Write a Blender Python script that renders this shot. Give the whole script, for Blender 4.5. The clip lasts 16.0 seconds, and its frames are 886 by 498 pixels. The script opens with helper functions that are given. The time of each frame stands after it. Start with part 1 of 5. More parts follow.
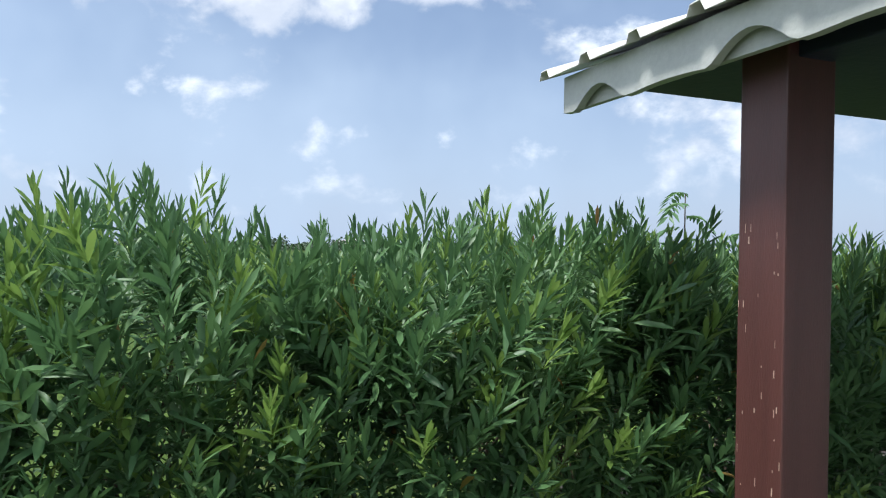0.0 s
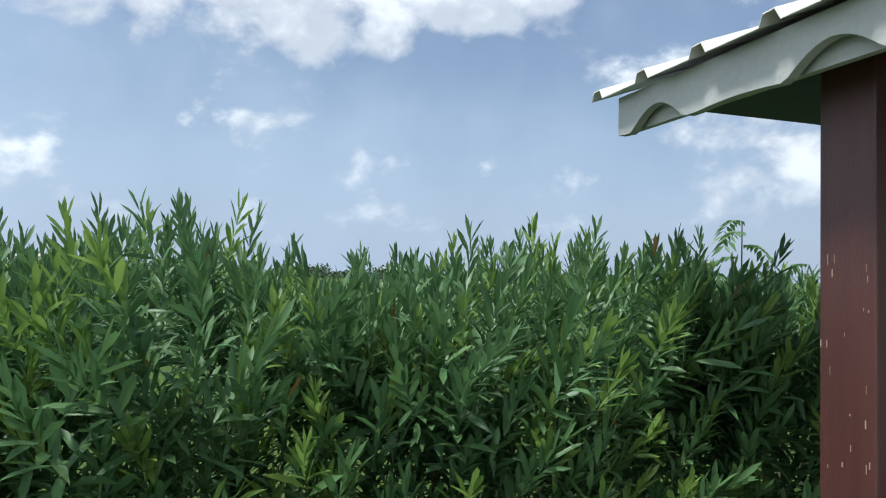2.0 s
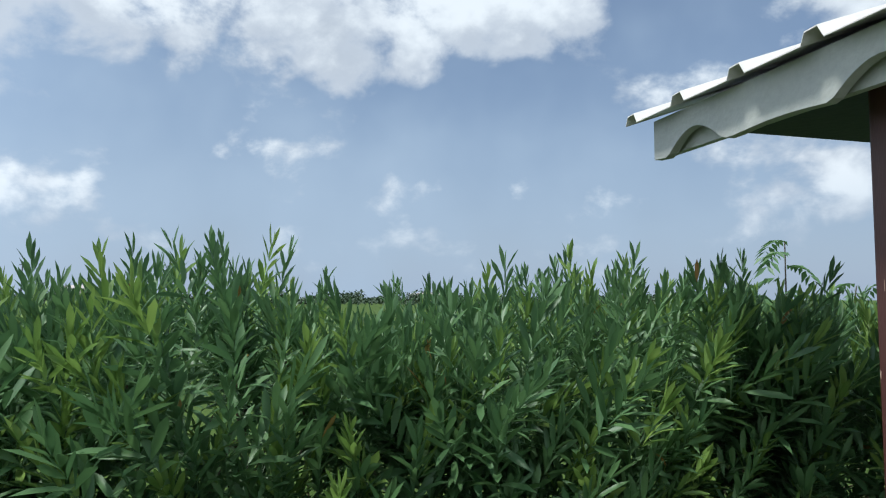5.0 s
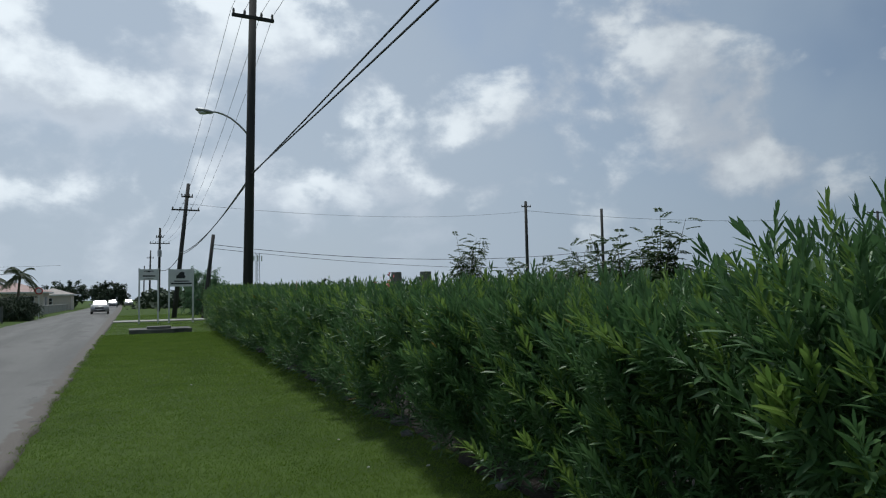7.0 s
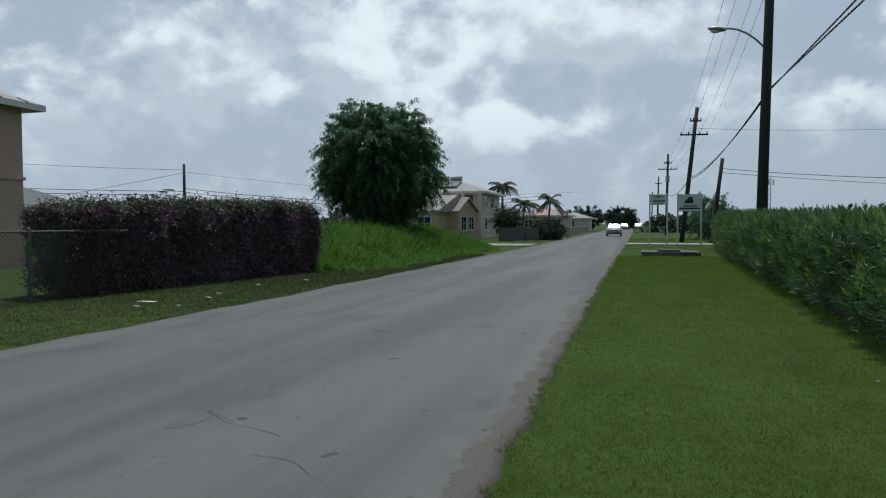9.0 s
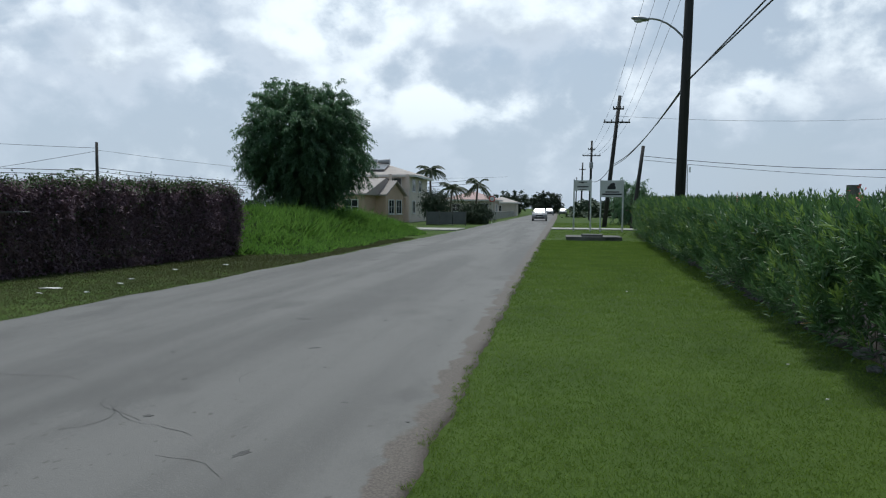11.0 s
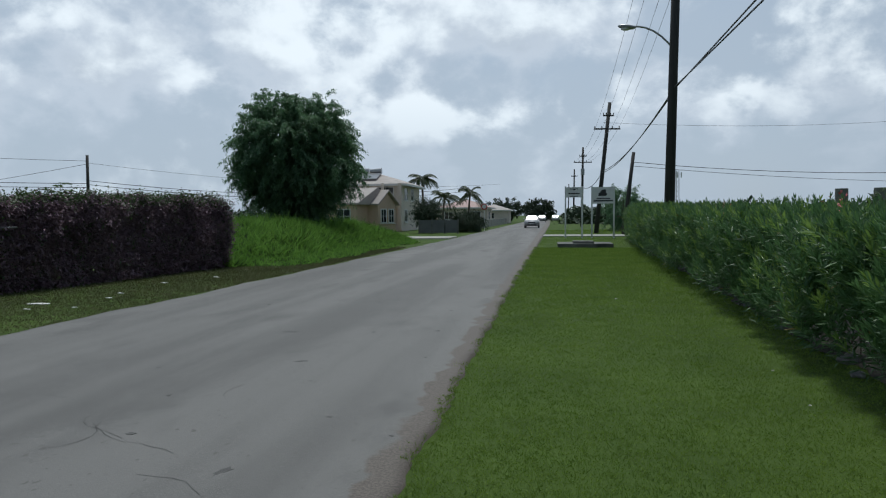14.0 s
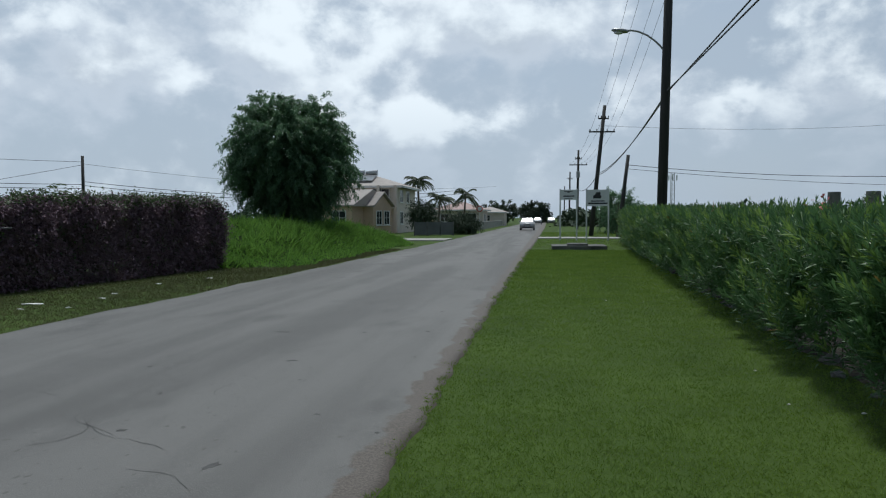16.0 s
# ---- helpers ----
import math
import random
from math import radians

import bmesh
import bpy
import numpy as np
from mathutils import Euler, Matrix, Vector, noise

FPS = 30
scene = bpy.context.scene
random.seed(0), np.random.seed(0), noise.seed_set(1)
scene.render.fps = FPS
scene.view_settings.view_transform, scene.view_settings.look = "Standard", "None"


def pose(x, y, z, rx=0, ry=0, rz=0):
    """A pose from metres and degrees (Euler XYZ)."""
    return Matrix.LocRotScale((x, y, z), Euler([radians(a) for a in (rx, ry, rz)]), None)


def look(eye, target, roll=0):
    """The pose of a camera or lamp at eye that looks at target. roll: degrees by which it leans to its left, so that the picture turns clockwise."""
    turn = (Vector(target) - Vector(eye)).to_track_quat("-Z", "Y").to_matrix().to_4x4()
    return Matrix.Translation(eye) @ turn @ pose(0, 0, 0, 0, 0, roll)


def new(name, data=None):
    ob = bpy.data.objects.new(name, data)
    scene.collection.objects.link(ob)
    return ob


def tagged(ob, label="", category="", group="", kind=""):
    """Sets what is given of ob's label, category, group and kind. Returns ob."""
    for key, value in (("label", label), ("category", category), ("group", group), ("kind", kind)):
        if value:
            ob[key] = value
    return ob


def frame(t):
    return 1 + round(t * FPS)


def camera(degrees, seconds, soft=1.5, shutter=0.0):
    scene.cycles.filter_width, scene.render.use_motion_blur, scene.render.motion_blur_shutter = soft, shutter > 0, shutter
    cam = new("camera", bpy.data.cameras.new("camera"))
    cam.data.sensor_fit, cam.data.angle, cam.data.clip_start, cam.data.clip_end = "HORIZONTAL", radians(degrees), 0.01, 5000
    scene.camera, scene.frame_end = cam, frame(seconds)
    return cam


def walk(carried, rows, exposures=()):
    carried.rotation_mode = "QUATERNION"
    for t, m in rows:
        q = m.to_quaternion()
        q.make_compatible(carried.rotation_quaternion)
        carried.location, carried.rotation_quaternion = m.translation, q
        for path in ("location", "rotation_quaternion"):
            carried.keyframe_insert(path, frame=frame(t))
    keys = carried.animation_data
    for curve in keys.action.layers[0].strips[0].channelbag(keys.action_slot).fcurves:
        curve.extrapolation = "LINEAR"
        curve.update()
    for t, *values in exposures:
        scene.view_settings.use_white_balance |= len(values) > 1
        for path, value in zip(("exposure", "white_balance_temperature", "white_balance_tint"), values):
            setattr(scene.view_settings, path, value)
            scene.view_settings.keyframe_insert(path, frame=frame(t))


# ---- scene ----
cam = camera(65.28, 16.0, soft=1.15)
# seconds; place in metres; bearing from the road's direction, pitch and lean in degrees
PATH = [
    (0, 0.008, -0.031, 1.590, 111.51, -0.09, 0.99),
    (0.5, 0.042, -0.094, 1.586, 112.81, 1.40, 0.55),
    (1, 0.110, -0.078, 1.579, 110.38, 1.74, 0.56),
    (1.5, 0.144, -0.094, 1.595, 109.11, 1.80, 1.84),
    (2, 0.139, -0.065, 1.597, 108.07, 2.19, 1.26),
    (2.5, 0.137, -0.048, 1.601, 107.93, 2.68, 1.49),
    (3, 0.135, -0.054, 1.616, 106.34, 3.83, 0.84),
    (3.5, 0.160, -0.067, 1.629, 105.77, 4.21, 0.32),
    (6, 0.195, -0.075, 1.619, 104.16, 3.86, -0.08),
    (6.2, 0.239, -0.029, 1.631, 98.20, 5.54, -1.40),
    (6.3, 0.275, -0.000, 1.624, 92.16, 6.71, -1.19),
    (6.4, 0.325, 0.029, 1.639, 83.73, 6.97, -0.98),
    (6.5, 0.397, 0.050, 1.640, 74.02, 7.33, -0.41),
    (6.6, 0.345, 0.077, 1.626, 63.34, 7.57, 0.08),
    (6.8, 0.237, 0.123, 1.601, 42.98, 7.14, -0.43),
    (6.9, 0.188, 0.119, 1.617, 33.16, 5.00, -1.17),
    (7, 0.100, 0.167, 1.570, 24.75, 3.63, -1.19),
    (7.1, 0.006, 0.088, 1.585, 17.06, 2.37, 0.91),
    (7.2, -0.091, 0.014, 1.582, 9.69, 0.01, 1.74),
    (7.3, -0.129, 0.015, 1.593, 3.05, -3.44, 2.24),
    (7.5, -0.221, 0.019, 1.614, -4.28, -5.15, 3.53),
    (7.9, -0.262, 0.057, 1.620, -7.85, -1.49, 0.22),
    (8, -0.301, 0.071, 1.649, -6.95, -0.50, -0.39),
    (8.5, -0.220, 0.038, 1.591, -1.86, -1.15, 0.13),
    (8.6, -0.159, 0.041, 1.593, -5.08, -1.73, -0.14),
    (8.7, -0.130, 0.039, 1.591, -8.21, -1.31, -0.13),
    (8.9, -0.089, 0.039, 1.575, -13.06, -1.26, -0.11),
    (9, -0.073, 0.041, 1.539, -15.42, -2.08, -0.09),
    (9.3, -0.032, 0.084, 1.530, -17.80, -4.13, -0.94),
    (9.5, -0.004, 0.112, 1.523, -16.80, -5.67, -1.47),
    (9.6, -0.008, 0.130, 1.567, -14.42, -6.82, -0.79),
    (9.8, -0.040, 0.175, 1.580, -7.53, -5.07, 0.33),
    (10, -0.089, 0.237, 1.548, -5.41, -4.78, 1.50),
    (10.2, -0.130, 0.230, 1.555, -7.83, -4.38, 2.93),
    (12.3, 0.042, 0.218, 1.556, -10.04, -2.95, -2.21),
    (12.5, 0.048, 0.255, 1.545, -10.69, -3.49, -2.20),
    (13, 0.086, 0.249, 1.548, -14.48, -4.14, -0.42),
    (13.5, 0.074, 0.234, 1.563, -10.71, -3.38, -0.41),
    (14, 0.011, 0.220, 1.592, -8.93, -2.76, -0.36),
    (14.5, -0.028, 0.222, 1.639, -7.12, -2.09, 0.55),
    (15, -0.020, 0.153, 1.624, -6.20, -0.72, 0.71),
    (15.5, 0.008, 0.126, 1.596, -9.44, -1.89, 1.35),
    (16, 0.105, 0.125, 1.588, -8.61, -2.59, -0.18),
]


def carried_pose(x, y, z, bearing, pitch, lean):
    return pose(x, y, z) @ pose(0, 0, 0, 0, 0, -bearing) @ pose(0, 0, 0, 90 + pitch) @ pose(0, 0, 0, 0, 0, lean)


walk(cam, [(r[0], carried_pose(*r[1:])) for r in PATH],
     exposures=[(0, 1.1, 5900, 10), (1.5, 0.95, 5900, 8), (3.5, 0.68, 5850, 6), (6.2, 0.65, 5850, 6), (6.6, -0.05, 5850, 6), (7.0, -0.38, 5950, 6), (7.8, -0.3, 5850, 5), (9.0, -0.46, 5850, 5), (10.0, -0.16, 5850, 5), (12.8, -0.2, 5850, 5), (14.5, -0.37, 5850, 5), (16, -0.35, 5850, 5)])

# ---- world, sun ----
SUN_BEARING, SUN_HEIGHT = -3.0, 66.0     # degrees from the road's direction, above the horizon
world = bpy.data.worlds.new("world")
scene.world = world
world.use_nodes = True
wt = world.node_tree
wt.nodes.clear()


def link(a, b):
    wt.links.new(a, b)


def wmath(op, a, b=None, c=None):
    n = wt.nodes.new("ShaderNodeMath")
    n.operation = op
    for i, v in enumerate((a, b, c)):
        if v is None:
            continue
        if isinstance(v, (int, float)):
            n.inputs[i].default_value = v
        else:
            wt.links.new(v, n.inputs[i])
    return n.outputs[0]


def wsmooth(v, lo, hi, a=0.0, b=1.0):
    n = wt.nodes.new("ShaderNodeMapRange")
    n.interpolation_type = "SMOOTHSTEP"
    wt.links.new(v, n.inputs[0])
    for i, k in enumerate((lo, hi, a, b)):
        n.inputs[i + 1].default_value = k
    return n.outputs[0]


def wmix(f, a, b):
    n = wt.nodes.new("ShaderNodeMix")
    n.data_type = "RGBA"
    wt.links.new(f, n.inputs[0])
    for i, v in ((6, a), (7, b)):
        if isinstance(v, tuple):
            n.inputs[i].default_value = (*v, 1)
        else:
            wt.links.new(v, n.inputs[i])
    return n.outputs[2]


def wnoise(vec, scale, detail, rough, distort=0.0):
    n = wt.nodes.new("ShaderNodeTexNoise")
    wt.links.new(vec, n.inputs["Vector"])
    n.inputs["Scale"].default_value, n.inputs["Detail"].default_value = scale, detail
    n.inputs["Roughness"].default_value, n.inputs["Distortion"].default_value = rough, distort
    return n.outputs[0]


sky = wt.nodes.new("ShaderNodeTexSky")
sky.sky_type, sky.sun_disc = "NISHITA", False
sky.sun_elevation, sky.sun_rotation = radians(SUN_HEIGHT), radians(SUN_BEARING)
sky.air_density, sky.dust_density, sky.ozone_density = 1.0, 1.6, 1.0
coord = wt.nodes.new("ShaderNodeTexCoord")
split = wt.nodes.new("ShaderNodeSeparateXYZ")
link(coord.outputs["Generated"], split.inputs[0])
dx, dy, dz = split.outputs
height = wmath("DEGREES", wmath("ARCSINE", dz))
bearing = wmath("DEGREES", wmath("ARCTAN2", dx, dy))

# cloud masses: bearing, height, half width, half height, weight
MASSES = [(78, 23, 20, 7.0, 0.9), (69, 21, 7, 7.5, 1.1), (94, 21, 9, 6, 0.85), (110, 24, 10, 6.0, 1.0), (103, 19.5, 4, 3.5, 0.8),
          (75, 8.5, 7, 3.0, 0.55), (98, 4.5, 12, 1.8, 0.25), (110, 9, 12, 1.3, 0.05), (44, 16, 8, 6, 0.75), (48, 9, 4, 2.5, 0.65), (44, 25, 6, 4, 0.8),
          (-15, 13, 50, 15, 0.42),
          (17, 7.5, 9, 5, 0.9), (27, 14, 8, 5, 0.75), (-3, 15, 8, 4.5, 1.15), (-11.5, 7.5, 5, 6, 1.05), (-23, 13, 6.5, 8, 1.15),
          (-34, 12, 10, 7, 1.0), (-42, 9, 8, 6, 0.9), (3, 5, 6, 2.6, 0.6), (9, 21, 12, 5, 0.9), (-22, 24, 20, 5, 0.9),
          (-80, 16, 26, 15, 0.95), (150, 16, 26, 12, 0.9), (-150, 14, 40, 12, 0.9), (60, 31, 14, 5, 0.8)]


def cloud_density(vec):
    """How thick the cloud is in a direction: broad masses broken up by billows."""
    sp = wt.nodes.new("ShaderNodeSeparateXYZ")
    link(vec, sp.inputs[0])
    b = wmath("DEGREES", wmath("ARCTAN2", sp.outputs[0], sp.outputs[1]))
    h = wmath("DEGREES", wmath("ARCTAN2", sp.outputs[2], wmath("SQRT", wmath("ADD", wmath("MULTIPLY", sp.outputs[0], sp.outputs[0]), wmath("MULTIPLY", sp.outputs[1], sp.outputs[1])))))
    mass = None
    for mb, mh, w, k, weight in MASSES:
        u = wmath("DIVIDE", wmath("SUBTRACT", b, mb), w)
        v = wmath("DIVIDE", wmath("SUBTRACT", h, mh), k)
        one = wmath("MULTIPLY", wmath("SUBTRACT", 1.0, wmath("SQRT", wmath("ADD", wmath("MULTIPLY", u, u), wmath("MULTIPLY", v, v)))), weight)
        one = wmath("MAXIMUM", one, -0.9)
        mass = one if mass is None else wmath("SMOOTH_MAX", mass, one, 0.18)
    squash = wt.nodes.new("ShaderNodeMapping")
    squash.inputs["Scale"].default_value = (1, 1, 1.4)
    link(vec, squash.inputs[0])
    billow = wnoise(squash.outputs[0], 6.0, 9, 0.56, 0.15)
    fine = wnoise(squash.outputs[0], 24, 6, 0.6)
    return wmath("ADD", wmath("MULTIPLY", mass, 0.6), wmath("ADD", wmath("MULTIPLY", wmath("SUBTRACT", billow, 0.5), 1.85), wmath("MULTIPLY", wmath("SUBTRACT", fine, 0.5), 0.28)))


density = cloud_density(coord.outputs["Generated"])
# the same cloud a little nearer the sun: where it thins out, the edge is lit
sunward = wt.nodes.new("ShaderNodeVectorMath")
sunward.operation = "ADD"
sunward.inputs[1].default_value = (0.055 * math.sin(radians(SUN_BEARING)), 0.055 * math.cos(radians(SUN_BEARING)), 0.06)
link(coord.outputs["Generated"], sunward.inputs[0])
shade = cloud_density(sunward.outputs[0])
broad = wnoise(coord.outputs["Generated"], 3.0, 4, 0.5)
cover = wmath("MULTIPLY", wsmooth(density, 0.0, 0.33), wsmooth(height, 1.0, 11.0, 0.35, 1.0))
thick = wsmooth(density, 0.25, 0.95)
top_light = wsmooth(wmath("SUBTRACT", density, shade), -0.16, 0.42)
toward = wmath("COSINE", wmath("RADIANS", wmath("ADD", bearing, 30.0)))
veil = wsmooth(wmath("ADD", broad, wmath("MULTIPLY", toward, 0.2)), 0.28, 0.64, 0.15, 0.85)
low = wsmooth(height, -2.0, 21.0, 0.78, 0.12)
SKY = 0.072
# haze and cloud are brighter towards the sun's side
glow = wsmooth(toward, -0.45, 0.9, 0.86, 1.72)
white_side = wsmooth(toward, -0.1, 0.75)
tinted = wmix(low, sky.outputs[0], wmix(white_side, (4.5, 5.15, 6.35), (4.85, 5.2, 5.65)))
hazed = wmix(veil, tinted, wmix(white_side, (4.6, 5.5, 6.6), (4.75, 5.2, 5.75)))
dim = wmix(thick, (6.0, 6.3, 6.8), (4.6, 4.9, 5.35))
clouds = wmix(top_light, dim, (9.3, 9.4, 9.4))
final = wmix(cover, hazed, clouds)
gain = wt.nodes.new("ShaderNodeVectorMath")
gain.operation = "SCALE"
link(final, gain.inputs[0])
link(glow, gain.inputs["Scale"])
final = gain.outputs[0]
back = wt.nodes.new("ShaderNodeBackground")
back.inputs["Strength"].default_value = SKY
link(final, back.inputs["Color"])
outw = wt.nodes.new("ShaderNodeOutputWorld")
link(back.outputs[0], outw.inputs["Surface"])

sun = new("sun", bpy.data.lights.new("sun", "SUN"))
sun.data.energy, sun.data.angle, sun.data.color = 3.1, radians(8), (1.0, 0.94, 0.84)
sb, sh = radians(SUN_BEARING), radians(SUN_HEIGHT)
sun.matrix_world = look((0, 0, 30), (-math.sin(sb) * math.cos(sh) * 10, -math.cos(sb) * math.cos(sh) * 10, 30 - math.sin(sh) * 10))

# ---- materials ----


def material(name, low_col, high_col, scale=6.0, rough=0.8, bump=0.15, fine=60.0, metal=0.0, island=0.0, per_object=0.0, spec=0.5,
             stretch=(1, 1, 1), bump_scale=None, stain=None, stain_at=0.62, through_light=0.0):
    """Two-scale colour between two tones, with grain relief; island / per_object: share of tone shift per piece."""
    m = bpy.data.materials.new(name)
    m.use_nodes = True
    t = m.node_tree
    b = t.nodes["Principled BSDF"]
    c = t.nodes.new("ShaderNodeTexCoord")
    mp = t.nodes.new("ShaderNodeMapping")
    mp.inputs["Scale"].default_value = stretch
    t.links.new(c.outputs["Object"], mp.inputs[0])

    def noise_at(s, d=5):
        n = t.nodes.new("ShaderNodeTexNoise")
        t.links.new(mp.outputs[0], n.inputs["Vector"])
        n.inputs["Scale"].default_value, n.inputs["Detail"].default_value = s, d
        return n.outputs[0]

    def calc(op, x, y):
        n = t.nodes.new("ShaderNodeMath")
        n.operation = op
        for i, v in enumerate((x, y)):
            if isinstance(v, (int, float)):
                n.inputs[i].default_value = v
            else:
                t.links.new(v, n.inputs[i])
        return n.outputs[0]

    def blend(f, x, y):
        n = t.nodes.new("ShaderNodeMix")
        n.data_type = "RGBA"
        t.links.new(f, n.inputs[0])
        for i, v in ((6, x), (7, y)):
            if isinstance(v, tuple):
                n.inputs[i].default_value = (*v, 1)
            else:
                t.links.new(v, n.inputs[i])
        return n.outputs[2]

    big, small = noise_at(scale), noise_at(fine, 4)
    f = calc("ADD", calc("MULTIPLY", big, 0.65), calc("MULTIPLY", small, 0.35))
    ramp = t.nodes.new("ShaderNodeMapRange")
    t.links.new(f, ramp.inputs[0])
    ramp.inputs[1].default_value, ramp.inputs[2].default_value = 0.33, 0.67
    f = ramp.outputs[0]
    if island:
        g = t.nodes.new("ShaderNodeNewGeometry")
        f = calc("ADD", calc("MULTIPLY", f, 1 - island), calc("MULTIPLY", g.outputs["Random Per Island"], island))
    if per_object:
        o = t.nodes.new("ShaderNodeObjectInfo")
        f = calc("ADD", calc("MULTIPLY", f, 1 - per_object), calc("MULTIPLY", o.outputs["Random"], per_object))
    col = blend(f, low_col, high_col)
    if stain:
        s = t.nodes.new("ShaderNodeMapRange")
        t.links.new(noise_at(scale * 0.37, 6), s.inputs[0])
        s.inputs[1].default_value, s.inputs[2].default_value = stain_at, stain_at + 0.12
        col = blend(s.outputs[0], col, stain)
    t.links.new(col, b.inputs["Base Color"])
    b.inputs["Roughness"].default_value, b.inputs["Metallic"].default_value = rough, metal
    b.inputs["Specular IOR Level"].default_value = spec
    if bump:
        bp = t.nodes.new("ShaderNodeBump")
        bp.inputs["Strength"].default_value, bp.inputs["Distance"].default_value = bump, 0.02
        t.links.new(noise_at(bump_scale or fine, 5), bp.inputs["Height"])
        t.links.new(bp.outputs[0], b.inputs["Normal"])
    if through_light:
        tr = t.nodes.new("ShaderNodeBsdfTranslucent")
        t.links.new(col, tr.inputs["Color"])
        mx = t.nodes.new("ShaderNodeMixShader")
        mx.inputs[0].default_value = through_light
        t.links.new(b.outputs[0], mx.inputs[1])
        t.links.new(tr.outputs[0], mx.inputs[2])
        t.links.new(mx.outputs[0], t.nodes["Material Output"].inputs["Surface"])
    return m


M = {}


def road_material():
    """Bleached asphalt: fine aggregate, long wheel tracks, worn patches and a dirty, crumbled eastern edge."""
    m = bpy.data.materials.new("asphalt")
    m.use_nodes = True
    t = m.node_tree
    b = t.nodes["Principled BSDF"]
    c = t.nodes.new("ShaderNodeTexCoord")

    def grain(scale, detail, stretch=(1, 1, 1)):
        mp = t.nodes.new("ShaderNodeMapping")
        mp.inputs["Scale"].default_value = stretch
        t.links.new(c.outputs["Object"], mp.inputs[0])
        n = t.nodes.new("ShaderNodeTexNoise")
        n.inputs["Scale"].default_value, n.inputs["Detail"].default_value = scale, detail
        t.links.new(mp.outputs[0], n.inputs["Vector"])
        return n.outputs[0]

    def span(v, lo, hi):
        n = t.nodes.new("ShaderNodeMapRange")
        n.interpolation_type = "SMOOTHSTEP"
        t.links.new(v, n.inputs[0])
        n.inputs[1].default_value, n.inputs[2].default_value = lo, hi
        return n.outputs[0]

    def blend(f, x, y):
        n = t.nodes.new("ShaderNodeMix")
        n.data_type = "RGBA"
        t.links.new(f, n.inputs[0])
        for i, v in ((6, x), (7, y)):
            if isinstance(v, tuple):
                n.inputs[i].default_value = (*v, 1)
            else:
                t.links.new(v, n.inputs[i])
        return n.outputs[2]

    def madd(v, k, w):
        n = t.nodes.new("ShaderNodeMath")
        n.operation = "MULTIPLY_ADD"
        t.links.new(v, n.inputs[0])
        n.inputs[1].default_value = k
        t.links.new(w, n.inputs[2])
        return n.outputs[0]

    tracks = blend(span(grain(.9, 4, (1, .07, 1)), .38, .62), (.078, .075, .071), (.130, .126, .119))
    patchy = blend(span(grain(1.3, 6, (1, .5, 1)), .52, .72), tracks, (.077, .074, .070))
    stones = blend(span(grain(150, 3), .56, .7), patchy, (.2, .193, .18))
    pits = blend(span(grain(70, 4), .62, .74), stones, (.07, .068, .065))
    pits = blend(span(grain(17, 5, (1, .6, 1)), .64, .71), pits, (.085, .08, .073))
    x = t.nodes.new("ShaderNodeSeparateXYZ")
    t.links.new(c.outputs["Object"], x.inputs[0])
    edge = madd(grain(2.6, 8), .5, x.outputs[0])
    dirty = blend(span(grain(55, 6), .35, .65), (.07, .057, .046), (.118, .098, .082))
    col = blend(span(edge, -.87, -.81), pits, dirty)
    t.links.new(col, b.inputs["Base Color"])
    b.inputs["Roughness"].default_value = .72
    b.inputs["Specular IOR Level"].default_value = .5
    bp = t.nodes.new("ShaderNodeBump")
    bp.inputs["Strength"].default_value, bp.inputs["Distance"].default_value = .5, .006
    t.links.new(grain(110, 4), bp.inputs["Height"])
    t.links.new(bp.outputs[0], b.inputs["Normal"])
    return m


M["asphalt"] = road_material()
M["asphalt_dark"] = material("dark_tar", (0.05, 0.049, 0.047), (0.085, 0.083, 0.08), 8, 0.8, 0.4, 120)
M["dirt"] = material("dirt", (0.11, 0.092, 0.075), (0.2, 0.175, 0.145), 3, 0.95, 0.6, 50)
M["turf"] = material("turf", (0.038, 0.066, 0.012), (0.07, 0.112, 0.02), 0.8, 0.95, 0.4, 60, stain=(0.07, 0.082, 0.024), stain_at=0.62, spec=0.15)
M["blade"] = material("grass_blades", (0.08, 0.15, 0.02), (0.235, 0.335, 0.058), 0.9, 0.65, 0, 12, island=0.5, through_light=0.42, spec=0.2)
M["blade_dry"] = material("rough_grass", (0.055, 0.072, 0.02), (0.15, 0.145, 0.06), 0.7, 0.7, 0, 30, island=0.5, through_light=0.25)
M["tall_grass"] = material("tall_grass", (0.095, 0.215, 0.032), (0.24, 0.42, 0.085), 0.25, 0.6, 0, 3, island=0.45, through_light=0.45, spec=0.25)
M["oleander"] = material("oleander_leaf", (0.055, 0.125, 0.05), (0.132, 0.238, 0.085), 1.2, 0.48, 0, 20, island=0.6, through_light=0.3)
M["oleander_new"] = material("oleander_young_leaf", (0.115, 0.215, 0.045), (0.25, 0.36, 0.085), 1.5, 0.4, 0, 20, island=0.6, through_light=0.35)
M["oleander_old"] = material("oleander_yellow_leaf", (0.25, 0.2, 0.04), (0.3, 0.16, 0.06), 2, 0.5, 0, 20, island=0.6, through_light=0.3)
M["twig"] = material("twig", (0.06, 0.045, 0.032), (0.14, 0.11, 0.075), 9, 0.85, 0.4, 70)
M["flower"] = material("pink_petal", (0.6, 0.08, 0.1), (0.7, 0.2, 0.2), 5, 0.6, 0, 20, island=0.5)
M["flower_white"] = material("white_petal", (0.75, 0.72, 0.7), (0.85, 0.83, 0.8), 5, 0.6, 0, 20, island=0.5)
